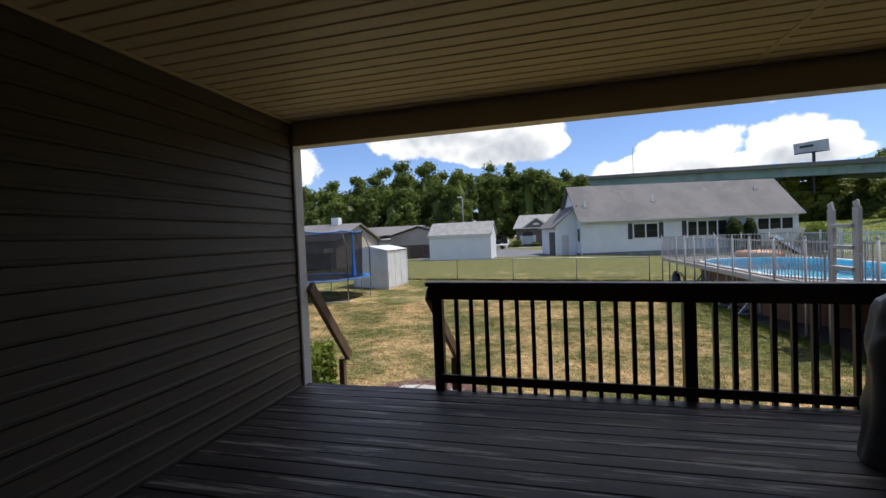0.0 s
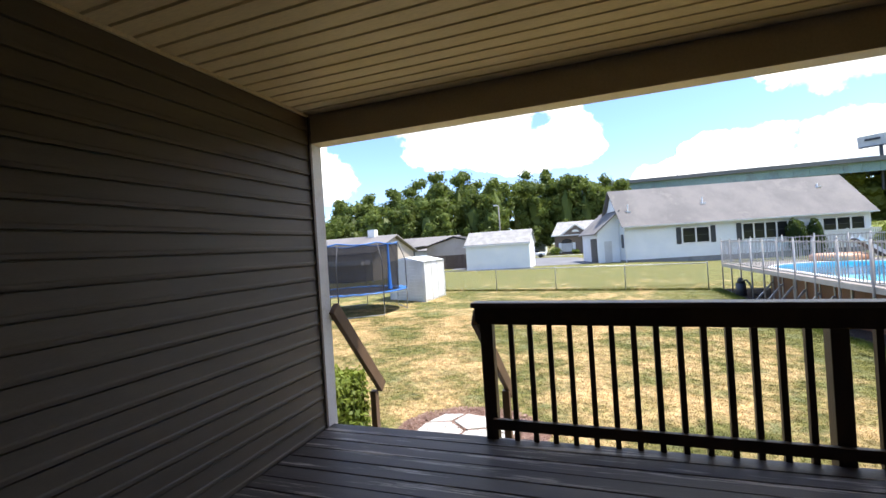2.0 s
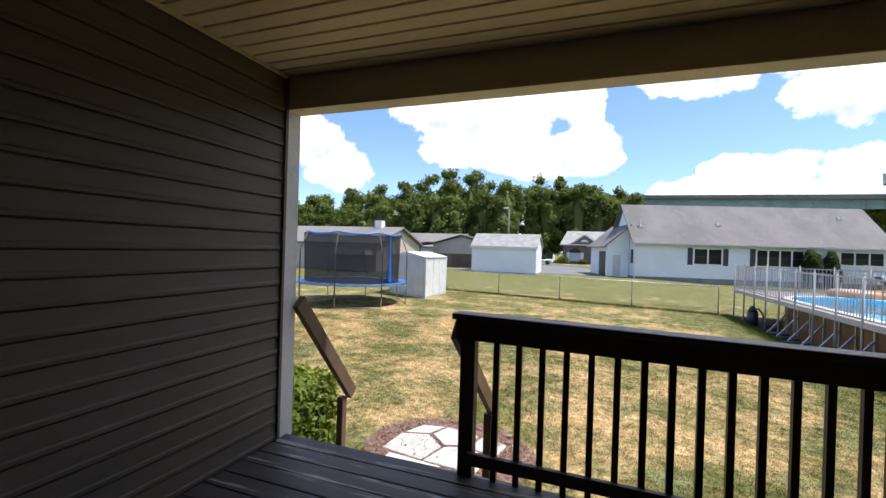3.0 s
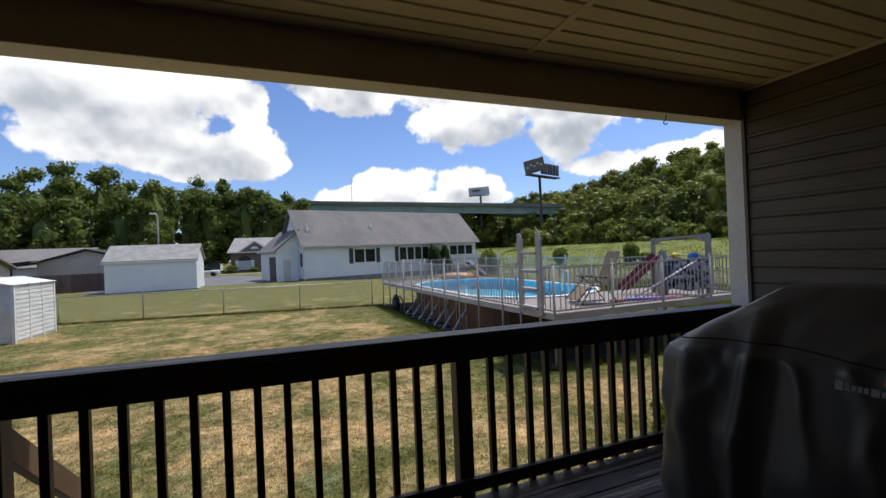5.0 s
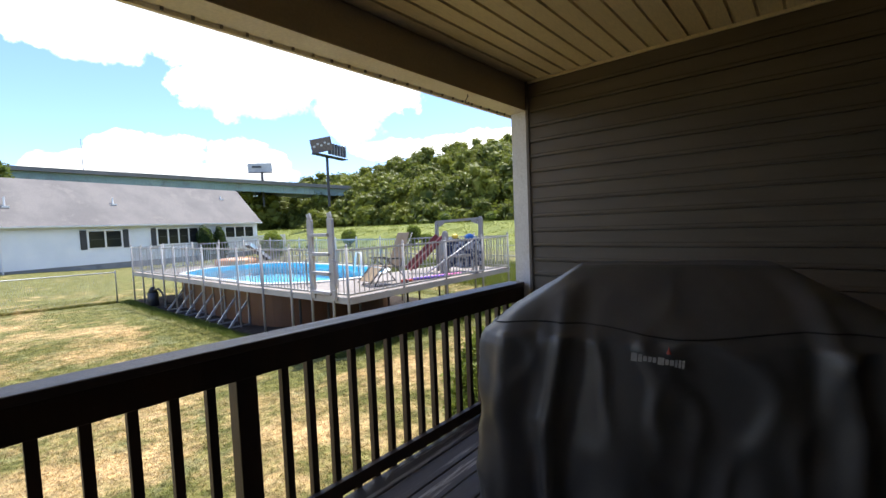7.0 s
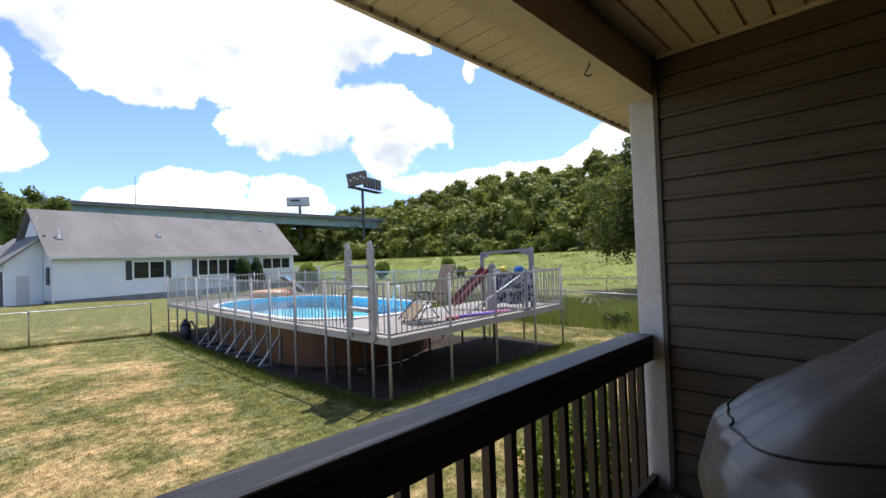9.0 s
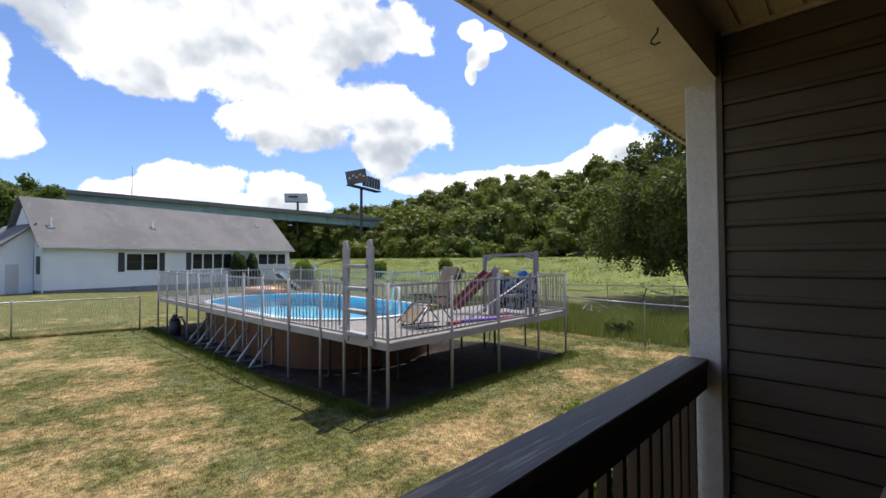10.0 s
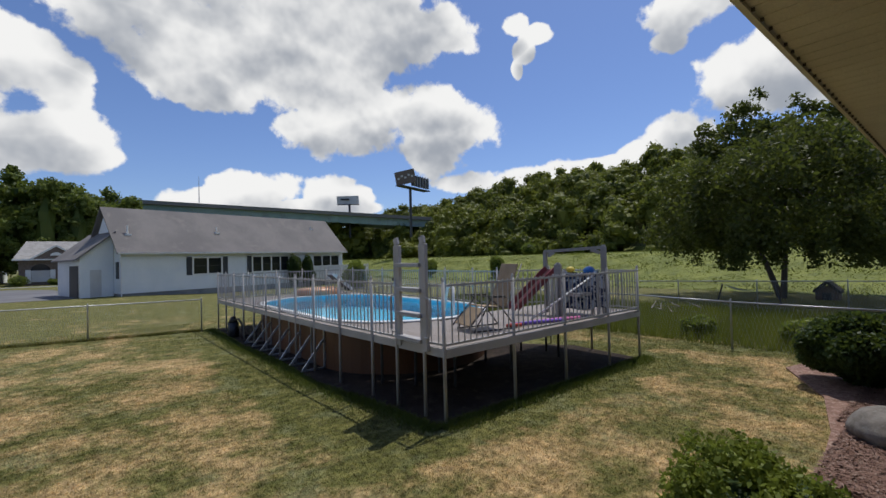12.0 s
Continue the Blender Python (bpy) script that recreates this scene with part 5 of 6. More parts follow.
brick = thing("brick_house", (-6, 92, GZ), "taupe brick house with grey gable roof and white shutters", "house")
bm = B()
box(bm, -9.7, 4, 88, 98, GZ - 0.2, 2.9)
part("wall", bm, "brickwall", brick)
bm = B()
for (x0, x1, y0, y1, z0, z1) in ((-10.3, 5, 87.3, 93, 2.85, 5.8),):
    v = [bm.verts.new(p) for p in ((x0, y0, z0), (x1, y0, z0), (x1 - 1, y1, z1), (x0 + 1, y1, z1), (x0, 99, z0), (x1, 99, z0))]
    bm.faces.new((v[0], v[1], v[2], v[3])), bm.faces.new((v[3], v[2], v[5], v[4])), bm.faces.new((v[0], v[3], v[4])), bm.faces.new((v[1], v[5], v[2])), bm.faces.new((v[0], v[4], v[5], v[1]))
part("roof", bm, "shingle_light", brick, "pale grey shingle roof")
bm = B()
v = [bm.verts.new(p) for p in ((-8.1, 87.25, 2.95), (-2.9, 87.25, 2.95), (-5.5, 87.25, 4.75))]
w3 = [bm.verts.new((q_.co.x, 91, q_.co.z)) for q_ in v]
bm.faces.new(v), bm.faces.new((v[0], v[2], w3[2], w3[0])), bm.faces.new((v[2], v[1], w3[1], w3[2]))
part("gable", bm, "brickwall", brick, "brick front gable")
bm = B()
bar(bm, (-8.4, 87.15, 2.85), (-5.5, 87.15, 4.9), 0.25, 0.22), bar(bm, (-2.6, 87.15, 2.85), (-5.5, 87.15, 4.9), 0.25, 0.22)
bar(bm, (-10.3, 87.2, 2.82), (5, 87.2, 2.82), 0.2, 0.2)
part("trim_board", bm, "rim", brick, "white eaves trim")
bm = B()
prism(bm, [(-5.5 + 0.7 * math.cos(t), 3.4 + 0.5 * math.sin(t)) for t in np.linspace(0, math.pi, 12)], 0, 0.05)
for v in bm.verts:
    v.co = Vector((v.co.x, 87.2 - v.co.z, v.co.y))
part("gable_vent", bm, "rim", brick, "white half-round gable window")
bw = B()
box(bw, -8.3, -6.3, 87.9, 87.98, -0.5, 1.2)
part("window", bw, "greysiding", brick, "white-curtained front window")
bm = B()
prism(bm, [(-7.3 + 1.1 * math.cos(t), 1.25 + 0.9 * math.sin(t)) for t in np.linspace(0, math.pi, 14)], 0, 0.05)
for v in bm.verts:
    v.co = Vector((v.co.x, 87.95 - v.co.z, v.co.y))
part("arched_light", bm, "glass", brick, "dark arched top window")
for x in (-8.95, -6.25):
    bm = B()
    box(bm, x, x + 0.6, 87.85, 87.95, -0.7, 1.3)
    part("shutter", bm, "rim", brick, "white shutter")

brick.location.x += 4.7


def gable_house(name, x0, x1, y0, y1, eave, ridge, along, wall, roof, label, cat="house", over=0.4, gz=GZ):
    h = thing(name, ((x0 + x1) / 2, (y0 + y1) / 2, gz), label, cat)
    bm = B()
    box(bm, x0, x1, y0, y1, gz - 0.2, eave)
    xm, ym = (x0 + x1) / 2, (y0 + y1) / 2
    if along == "x":
        for x in (x0, x1):
            bm.faces.new([bm.verts.new(p) for p in ((x, y0, eave), (x, y1, eave), (x, ym, ridge - 0.1))])
    else:
        for y in (y0, y1):
            bm.faces.new([bm.verts.new(p) for p in ((x0, y, eave), (x1, y, eave), (xm, y, ridge - 0.1))])
    part("wall", bm, wall, h)
    bm = B()
    if along == "x":
        A = [(x0 - over, y0 - over, eave - 0.1), (x0 - over, ym, ridge), (x0 - over, y1 + over, eave - 0.1)]
        C = [(x1 + over, p[1], p[2]) for p in A]
    else:
        A = [(x0 - over, y0 - over, eave - 0.1), (xm, y0 - over, ridge), (x1 + over, y0 - over, eave - 0.1)]
        C = [(p[0], y1 + over, p[2]) for p in A]
    for dz in (0.0, 0.14):
        a = [bm.verts.new((p[0], p[1], p[2] + dz)) for p in A]
        c_ = [bm.verts.new((p[0], p[1], p[2] + dz)) for p in C]
        for i in range(2):
            bm.faces.new((a[i], a[i + 1], c_[i + 1], c_[i]))
        if dz == 0.0:
            a0, c0_ = a, c_
    for u, v in ((a0, a), (c0_, c_)):
        for i in range(2):
            bm.faces.new((u[i], u[i + 1], v[i + 1], v[i]))
    for i in (0, 2):
        bm.faces.new((a0[i], c0_[i], c_[i], a[i]))
    part("roof", bm, roof, h)
    return h


ws = gable_house("white_shed", -10.9, -4.0, 42.2, 46.6, 1.72, 3.05, "x", "vinylwhite", "shingle_light", "white vinyl-sided garden shed with pale grey shingle roof", "shed", 0.15)
bm = B()
box(bm, -11.0, -3.9, 42.1, 46.7, GZ - 0.1, GZ + 0.08)
part("base", bm, "block", ws, "grey slab base")
bm = B()
box(bm, -11.08, -3.82, 41.98, 42.1, 1.55, 1.68)
part("gutter", bm, "rim", ws, "white eaves board")
gable_house("neighbour_house", -33.5, -19, 60, 72, 1.5, 3.7, "x", "greysiding", "shingle", "pale house with grey roof behind a wooden fence", gz=GZ)
gable_house("garage", -19.3, -11.2, 52, 60, 1.95, 3.1, "y", "beige", "darkroof", "beige gabled garage with dark eaves", "garage")
cp_ = thing("carport", (-24, 52, GZ), "dark open carport on posts beside the garage", "carport")
bm = B()
bar(bm, (-30, 52.5, 0.9), (-19.0, 52.5, 2.1), 5.0, 0.18)
part("roof", bm, "darkroof", cp_)
for x in (-29, -26.2, -23.4, -20.6):
    bm = B()
    box(bm, x, x + 0.12, 50.3, 50.42, GZ, 1.0 + (x + 29) * 0.1)
    part("post", bm, "shutter", cp_)
gable_house("bungalow", -34, -17.5, 33, 43, 1.6, 3.3, "x", "beige", "shingle", "beige bungalow with brown-grey roof behind the trampoline")
bm = B()
box(bm, -22, -17.7, 31.2, 33, 0.55, 0.95)
whole("awning", bm, "greysiding", "pale metal awning on the bungalow wall", "awning")
bm = B()
box(bm, -20.3, -19.5, 37.5, 38.3, 3.0, 4.1)
whole("chimney", bm, "rim", "white chimney on the bungalow roof", "chimney")
gable_house("small_outbuilding", -14.5, -9.5, 112, 118, 1.6, 3.6, "y", "vinylwhite", "shingle_light", "small white outbuilding at the woods edge", "outbuilding")
wf = thing("wooden_fence", (-18, 48, GZ), "weathered brown board fence beside the white shed", "fence")
bm = B()
fb = None
fx = []
for (ax, ay), (bx, by) in (((-27, 47.5), (-12.6, 49.0)),):
    n = 90
    for i in range(n):
        x, y = ax + (bx - ax) * i / n, ay + (by - ay) * i / n
        bm = B()
        box(bm, x, x + 0.15, y, y + 0.03, GZ - 0.05, GZ + 1.75 + 0.03 * math.sin(i * 2.3))
        part("board", bm, "fencewood", wf)
bm = B()
box(bm, -12.4, -11.2, 47.5, 48.3, GZ, 1.0)
whole("garbage_bin_shelter", bm, "darkroof", "dark slatted bin store beside the shed", "bin store")

up = thing("utility_pole", (-8.3, 49.3, GZ), "slim pale pole with a street lamp head", "utility pole")
bm = B()
tube(bm, [(-8.4, 49.3, GZ), (-8.4, 49.3, 6.4)], 0.11, 10, 0.08)
part("pole", bm, "bridgedeck", up, "", True)
bm = B()
tube(bm, [(-8.4, 49.3, 6.3), (-8.45, 49.2, 6.5), (-8.7, 49.1, 6.55)], 0.04, 8)
box(bm, -9.0, -8.5, 48.95, 49.25, 6.46, 6.6)
part("lamp_head", bm, "rim", up, "white lamp head")

car = thing("parked_car", (-7.8, 76, GZ), "white parked car on the street by the brick house", "car")
bm = B()
box(bm, -9.9, -5.7, 75.2, 77.0, GZ + 0.35, GZ + 0.95)
part("body", bm, "carwhite", car, bevel=0.12)
bm = B()
box(bm, -9.3, -6.8, 75.35, 76.85, GZ + 0.96, GZ + 1.5)
part("cabin", bm, "glass", car, "dark glazed cabin", bevel=0.15)
for x in (-9.1, -6.6):
    for y in (75.2, 76.8):
        bm = B()
        tube(bm, [(x, y, GZ + 0.36), (x, y + 0.2, GZ + 0.36)], 0.36, 16)
        part("wheel", bm, "black", car)

# ---- bridge, billboards ----
br = thing("highway_bridge", (30, 125, GZ), "long highway bridge on pale green steel girders behind the houses", "bridge")


def bz(x):
    return 17.3 - (x - 12.2) * 0.058


def by_(x):
    return 130 - (x - 12.2) * 0.395


for x in range(-60, 100, 20):
    bm = B()
    p, q_ = (x, by_(x), bz(x) - 0.45), (x + 20, by_(x + 20), bz(x + 20) - 0.45)
    bar(bm, p, q_, 12, 0.9)
    part("road_deck", bm, "bridgedeck", br, "grey concrete edge and parapet")
for x in range(-60, 100, 20):
    for off in (-5.0, 4.5):
        bm = B()
        bar(bm, (x, by_(x) + off, bz(x) - 1.95), (x + 20, by_(x + 20) + off, bz(x + 20) - 1.95), 0.4, 2.0)
        part("girder", bm, "girder", br, "pale green steel girder")
bm = B()
for x in np.arange(-60, 100, 2.5):
    box(bm, x, x + 0.12, by_(x) - 5.35, by_(x) - 5.22, bz(x) - 2.9, bz(x) - 1.0)
st_ = part("stiffener", bm, "girder", br)
st_["kind"] = "stuff"
for x in (-28, 8, 42):
    bm = B()
    for s in (-3.8, 3.2):
        tube(bm, [(x, by_(x) + s, -3), (x, by_(x) + s, bz(x) - 4.2)], 0.9, 12)
    box(bm, x - 1.0, x + 1.0, by_(x) - 6, by_(x) + 6, bz(x) - 4.4, bz(x) - 2.95)
    part("pier", bm, "bridgedeck", br, "concrete pier")
bm = B()
tube(bm, [(24.0, by_(24) - 4, bz(24)), (24.0, by_(24) - 4, bz(24) + 7)], 0.12, 6, 0.05)
part("mast", bm, "steel", br, "thin mast")

bb = thing("billboard", (55, 73, 8), "two-sided billboard on a steel column above the wooded hill", "billboard")
bm = B()
tube(bm, [(54.6, 73, 6), (54.6, 73, 16.2)], 0.28, 12)
part("column", bm, "darksteel", bb)
bm = B()
bar(bm, (50.6, 71.2, 16.1), (60.2, 74.6, 16.1), 1.6, 0.18)
part("platform", bm, "darksteel", bb)
bm = B()
bar(bm, (50.9, 72.8, 17.6), (53.7, 69.9, 18.3), 0.25, 2.7)
part("panel", bm, "brickwall", bb, "reddish-grey sign face")
bm = B()
bar(bm, (53.9, 71.4, 17.5), (59.8, 73.6, 17.5), 0.25, 2.2)
part("panel", bm, "shutter", bb, "dark sign back")
bm = B()
for k in range(5):
    bar(bm, (51.2 + 0.48 * k, 72.45 - 0.5 * k, 17.6 + 0.12 * k + (k % 2) * 0.4), (51.5 + 0.48 * k, 72.14 - 0.5 * k, 17.65 + 0.12 * k + (k % 2) * 0.4), 0.32, 0.35)
part("lettering", bm, "badge", bb, "grey blocks of unreadable lettering")
bm = B()
for k in range(6):
    x = 54.4 + 0.95 * k
    box(bm, x, x + 0.1, 71.35 + 0.355 * k - 0.3, 71.35 + 0.355 * k - 0.12, 16.3, 18.7)
part("brace", bm, "steel", bb)
b2 = thing("billboard", (58.5, 110, 8), "pale billboard beside the highway bridge", "billboard")
bm = B()
tube(bm, [(59.2, 109.5, 8), (59.2, 109.5, 17.2)], 0.3, 10)
part("column", bm, "darksteel", b2)
bm = B()
bar(bm, (55.9, 110.5, 18.2), (61.6, 108.6, 18.6), 0.3, 2.3)
part("panel", bm, "greysiding", b2, "pale grey sign face")
bm = B()
bar(bm, (56.8, 110.0, 18.5), (59.0, 109.2, 18.6), 0.3, 0.45)
bar(bm, (55.9, 110.3, 17.0), (61.6, 108.4, 17.2), 0.9, 0.15)
part("lettering", bm, "shutter", b2, "dark unreadable bar")

# ---- plants ----
rng = np.random.default_rng(5)


def woods(name, spots, n, size, material, label):
    """A belt of many crowns as one mesh; spots: x, y, ground, height, radius."""
    allq, inner_tris = [], []
    for x, y, z, h, r in spots:
        c, rad = (x, y, z + h * 0.5), (r * 0.75, r * 0.75, h * 0.46)
        inner_tris.append(core(rng, c, rad, ICO_LOW))
        lumps = 16
        for k in range(lumps):
            a_ = rng.uniform(0, 6.28)
            f = rng.uniform(0.12, 0.88) if k else 0.9
            w = (1 - f) * 0.6 + 0.25
            rr = r * rng.uniform(0.32, 0.62)
            c = (x + math.cos(a_) * r * w * (k > 0), y + math.sin(a_) * r * w * (k > 0), z + h * f - rr * 0.5 * (k == 0))
            pts, d = blob(rng, c, (rr, rr, rr * 0.9), n // lumps, 8, 0.4)
            pts = pts + np.clip(rng.normal(size=pts.shape), -2.2, 2.2) * 0.2
            allq.append(leaves(rng, pts, size, 0.4, d))
            inner_tris.append(core(rng, c, (rr, rr, rr * 0.8), ICO_LOW))
    o = quads(name, np.concatenate(allq), material)
    tagged(o, label, "woods", kind="stuff")
    inner = quads("inner_foliage", np.concatenate(inner_tris), material, o)
    inner["kind"] = "stuff"
    return o


spots = []
for row, (y0, hh) in enumerate(((84, 12.5), (88, 15.5), (93, 17.5), (98, 18))):
    for x in np.arange(-110, 24 - 3 * row, 4.6):
        xx, yy = x + rng.uniform(-1.5, 1.5), y0 + rng.uniform(-2, 2) + (abs(x + 20) * 0.12 if x < -20 else 0) + (18 if -14 < x < 8 and row == 0 else 0)
        if -16 < xx < 14:
            yy = max(yy, 103 + 3 * row)
            hh = (17.5, 18.5, 20, 20)[row]
        else:
            hh = (12.5, 15.5, 17.5, 18)[row]
        if xx > 9.5:
            continue
        k = 0.8 + 0.2 * math.exp(-((x + 28) / 24) ** 2) 
        spots.append((xx, yy, GZ, hh * 1.22 * k * rng.uniform(0.86, 1.08), rng.uniform(2.8, 4.2)))
woods("woods", spots, 1800, 0.34, "leaf_woods", "dense belt of broadleaf trees behind the houses")
spots = []
for x in np.arange(68, 108, 4.8):
    for y in np.arange(-20, 188, 5.0):
        xx, yy = x + rng.uniform(-2, 2), y + rng.uniform(-2, 2)
        if yy > 150 + (xx - 68) * 1.2:
            continue
        lowrow = x < 70
        spots.append((xx, yy, float(ground_z(xx, yy)) - 0.5, (4.5 if lowrow else 7.5) * rng.uniform(0.75, 1.3), rng.uniform(2.6, 4.3)))
for x in np.arange(56, 70, 4.0):
    for y in np.arange(112, 156, 5.0):
        spots.append((x + rng.uniform(-2, 2), y + rng.uniform(-2, 2), GZ, rng.uniform(12.5, 15.5), rng.uniform(3.8, 5.2)))
woods("hill_woods", spots, 780, 0.36, "leaf_hill", "dense green woods covering the hillside above the levee")


def tree(name, x, y, h, r, n, label, mat="leaf_tree", size=0.1):
    """A spreading tree: two stems from one foot, limbs, drooping clumps of leaves with gaps."""
    z0 = float(ground_z(x, y))
    t = thing(name, (x, y, z0), label, "tree")
    stems = []
    for dy, top in ((1.15, 0.6), (-0.2, 0.66)):
        bm = B()
        p = [Vector((x, y + 0.08 * (dy > 0), z0 - 0.05)), Vector((x, y + dy * 0.45, z0 + 0.13 * h)), Vector((x + 0.1, y + dy * 0.9, z0 + 0.28 * h)), Vector((x, y + dy * 1.5, z0 + top * h))]
        tube(bm, p, 0.16, 12, 0.05)
        part("trunk", bm, "bark", t, "grey-brown leaning stem", True)
        stems.append(p)
    centres = []
    for k in range(64):
        a, f = 2.4 * k, ((k + 0.5) / 64)
        e = math.acos(1 - 1.45 * f)
        q = rng.uniform(0.72, 1.0)
        c = Vector((x + math.cos(a) * math.sin(e) * r * q, y + math.sin(a) * math.sin(e) * r * q, z0 + h * (0.46 + 0.42 * math.cos(e) * q)))
        centres.append((c, rng.uniform(0.75, 1.15)))
    for k in range(26):
        c = Vector((x + rng.normal() * r * 0.4, y + rng.normal() * r * 0.4, z0 + h * rng.uniform(0.42, 0.72)))
        centres.append((c, 1.1))
    for dx, dy, z_, s_ in ((0.0, 2.2, 0.93, 0.7), (0.3, 3.0, 0.9, 0.6), (0.0, 1.4, 0.98, 0.55), (0.0, 3.6, 0.82, 0.6), (0.5, -1.6, 0.93, 0.6), (0.0, -2.6, 0.88, 0.6), (0.0, 0.6, 0.88, 0.7), (0.0, 2.6, 0.8, 0.8), (0.0, 5.6, 0.5, 0.8), (0.2, 6.2, 0.4, 0.7)):
        centres.append((Vector((x + dx, y + dy, z0 + h * z_)), s_))
    bm = B()
    for k, (c, _) in enumerate(centres):
        if k % 2 == 0:
            st = stems[k // 2 % 2]
            q0 = st[2].lerp(st[3], rng.uniform(0.1, 0.95))
            tube(bm, [q0, q0.lerp(c, 0.5) + Vector((0, 0, 0.25)), c], 0.05, 6, 0.012)
    part("limbs", bm, "bark", t, "thin brown limbs", True)["kind"] = "stuff"
    cen = []
    per = n // (len(centres) + 20)
    for c, s_ in centres:
        sub = rng.integers(4, 7)
        for m_ in range(sub):
            o = np.array(c) + rng.normal(size=3) * np.array((0.55, 0.55, 0.35)) * s_
            g_ = np.clip(rng.normal(size=(per // sub, 3)), -2, 2) * np.array((0.36, 0.36, 0.3)) * s_
            g_[:, 2] -= (g_[:, 0] ** 2 + g_[:, 1] ** 2) * 0.9
            cen.append(o + g_)
    for k in range(70):
        a = rng.uniform(0, 6.28)
        q = r * rng.uniform(0.45, 0.98)
        o = np.array((x + math.cos(a) * q, y + math.sin(a) * q, z0 + h * rng.uniform(0.2, 0.36)))
        cen.append(o + rng.normal(size=(per // 3, 3)) * np.array((0.17, 0.17, 0.42)))
    cen = np.concatenate(cen)
    cen[:, 2] = np.maximum(cen[:, 2], z0 + h * 0.16)
    quads("crown", leaves(rng, cen, size), mat, t)
    return t


tree("tree", 31.0, 6.2, 10.2, 5.6, 62000, "leafy tree with two leaning stems in the field by the levee")


def bush(name, x, y, rx, ry, h, n, mat, label, size=0.03, boxy=False, loose=0.0):
    z0 = float(ground_z(x, y))
    t = thing(name, (x, y, z0), label, "shrub")
    bm = B()
    for k in range(6):
        a = k * 1.05
        tube(bm, [(x, y, z0 - 0.02), (x + math.cos(a) * rx * 0.4, y + math.sin(a) * ry * 0.4, z0 + h * 0.6)], 0.02, 6, 0.008)
    part("stems", bm, "bark", t, "brown stems")
    if boxy:
        p = rng.uniform(-1, 1, (n, 3))
        k = rng.integers(0, 3, n)
        sgn = np.sign(p[np.arange(n), k])
        p[np.arange(n), k] = sgn * (1 - 0.16 * rng.uniform(0, 1, n) ** 2)
        pts = np.array((x, y, z0 + h / 2)) + p * np.array((rx, ry, h / 2)) + rng.normal(size=(n, 3)) * 0.025
        q = leaves(rng, pts, size, 0.4, p)
    else:
        pts, d = blob(rng, (x, y, z0 + h * 0.5), (rx, ry, h * 0.52), n, 16, 0.3)
        if loose:
            # sprigs: points gather round shoot tips that stand out unevenly
            tip = pts[rng.integers(0, len(pts), 700)] + rng.normal(size=(700, 3)) * loose * 0.6
            pts = tip[rng.integers(0, 700, len(pts))] + rng.normal(size=pts.shape) * loose * 0.55
        pts = pts[pts[:, 2] > z0 + 0.02]
        q = leaves(rng, pts, size, 0.4, None)
    quads("foliage", q, mat, t)
    # added solid core in dark green, standing for the shade behind the leaves
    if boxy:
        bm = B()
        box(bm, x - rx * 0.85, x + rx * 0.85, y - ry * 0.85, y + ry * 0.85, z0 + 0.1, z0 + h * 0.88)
        part("inner_shade_mass", bm, "leaf_dark", t)
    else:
        quads("inner_shade_mass", core(rng, (x, y, z0 + h * 0.5), (rx * 1.15, ry * 1.15, h * 0.55)), "leaf_dark", t)
    return t


bush("hedge", -1.2, 0.85, 0.84, 0.45, 1.12, 26000, "leaf_bush", "clipped leafy green hedge beside the stairs", 0.032, True)
bush("shrub", 7.24, 0.98, 0.94, 0.62, 1.14, 42000, "leaf_bush", "bright green leafy shrub in front of the porch railing", 0.024, loose=0.07)
bush("shrub", 14.45, 1.4, 0.98, 0.95, 1.3, 22000, "leaf_dark", "dark rounded clipped shrub at the house corner", 0.045)
for x, y, r, h in ((37, 43.5, 1.1, 2.2), (38, 33.0, 0.95, 2.3), (38.5, 31.4, 0.7, 1.3), (22.5, 36.0, 1.2, 2.6), (21.0, 47.6, 0.85, 3.7), (22.8, 48.1, 0.85, 3.5)):
    bush("shrub", x, y, r, r, h, 3500, "leaf_bush" if x > 30 or r > 1 else "leaf_dark", "rounded green shrub in the field near the levee" if x > 30 else "dark clipped shrub against the white house", 0.09)
for x, y, r, h in ((17.6, 5.2, 0.5, 0.6), (17.9, 2.6, 0.8, 0.7), (18.2, 9.2, 0.4, 0.5), (52, 40, 1.2, 1.8), (54, 33, 1.0, 1.5), (-1.0, 86.4, 0.9, 1.0), (4.8, 86.2, 0.9, 0.9), (-4.8, 86.3, 1.2, 1.6)):
    bush("shrub", x, y, r, r, h, 2500, "leaf_bush", "loose leafy green shrub in long grass", 0.06)

hm = thing("hammock", (26, 6, GZ), "dark green hammock on a stand in the field", "hammock")
bm = B()
a_, b_ = Vector((27.3, 7.7, -0.12)), Vector((27.6, 5.75, -0.12))
n = 12
L_ = [[bm.verts.new(a_.lerp(b_, i / n) + Vector((s * 0.35 * math.sin(math.pi * i / n), 0, -0.28 * math.sin(math.pi * i / n)))) for i in range(n + 1)] for s in (-1, 1)]
for i in range(n):
    bm.faces.new((L_[0][i], L_[0][i + 1], L_[1][i + 1], L_[1][i]))
part("sling", bm, "girder", hm, "faded green cloth")
bm = B()
for p in (a_, b_):
    tube(bm, [(p.x, p.y, p.z), (p.x, p.y + (0.25 if p == a_ else -0.25), GZ)], 0.035, 8)
tube(bm, [(27.3, 7.9, GZ + 0.04), (27.6, 5.5, GZ + 0.04)], 0.035, 8)
part("stand", bm, "darksteel", hm)
dog = gable_house("doghouse", 31.0, 31.8, 4.1, 4.95, GZ + 0.42, GZ + 0.8, "x", "fencewood", "darkroof", "small weathered wooden doghouse near the tree", "doghouse", 0.08)
bm = B()
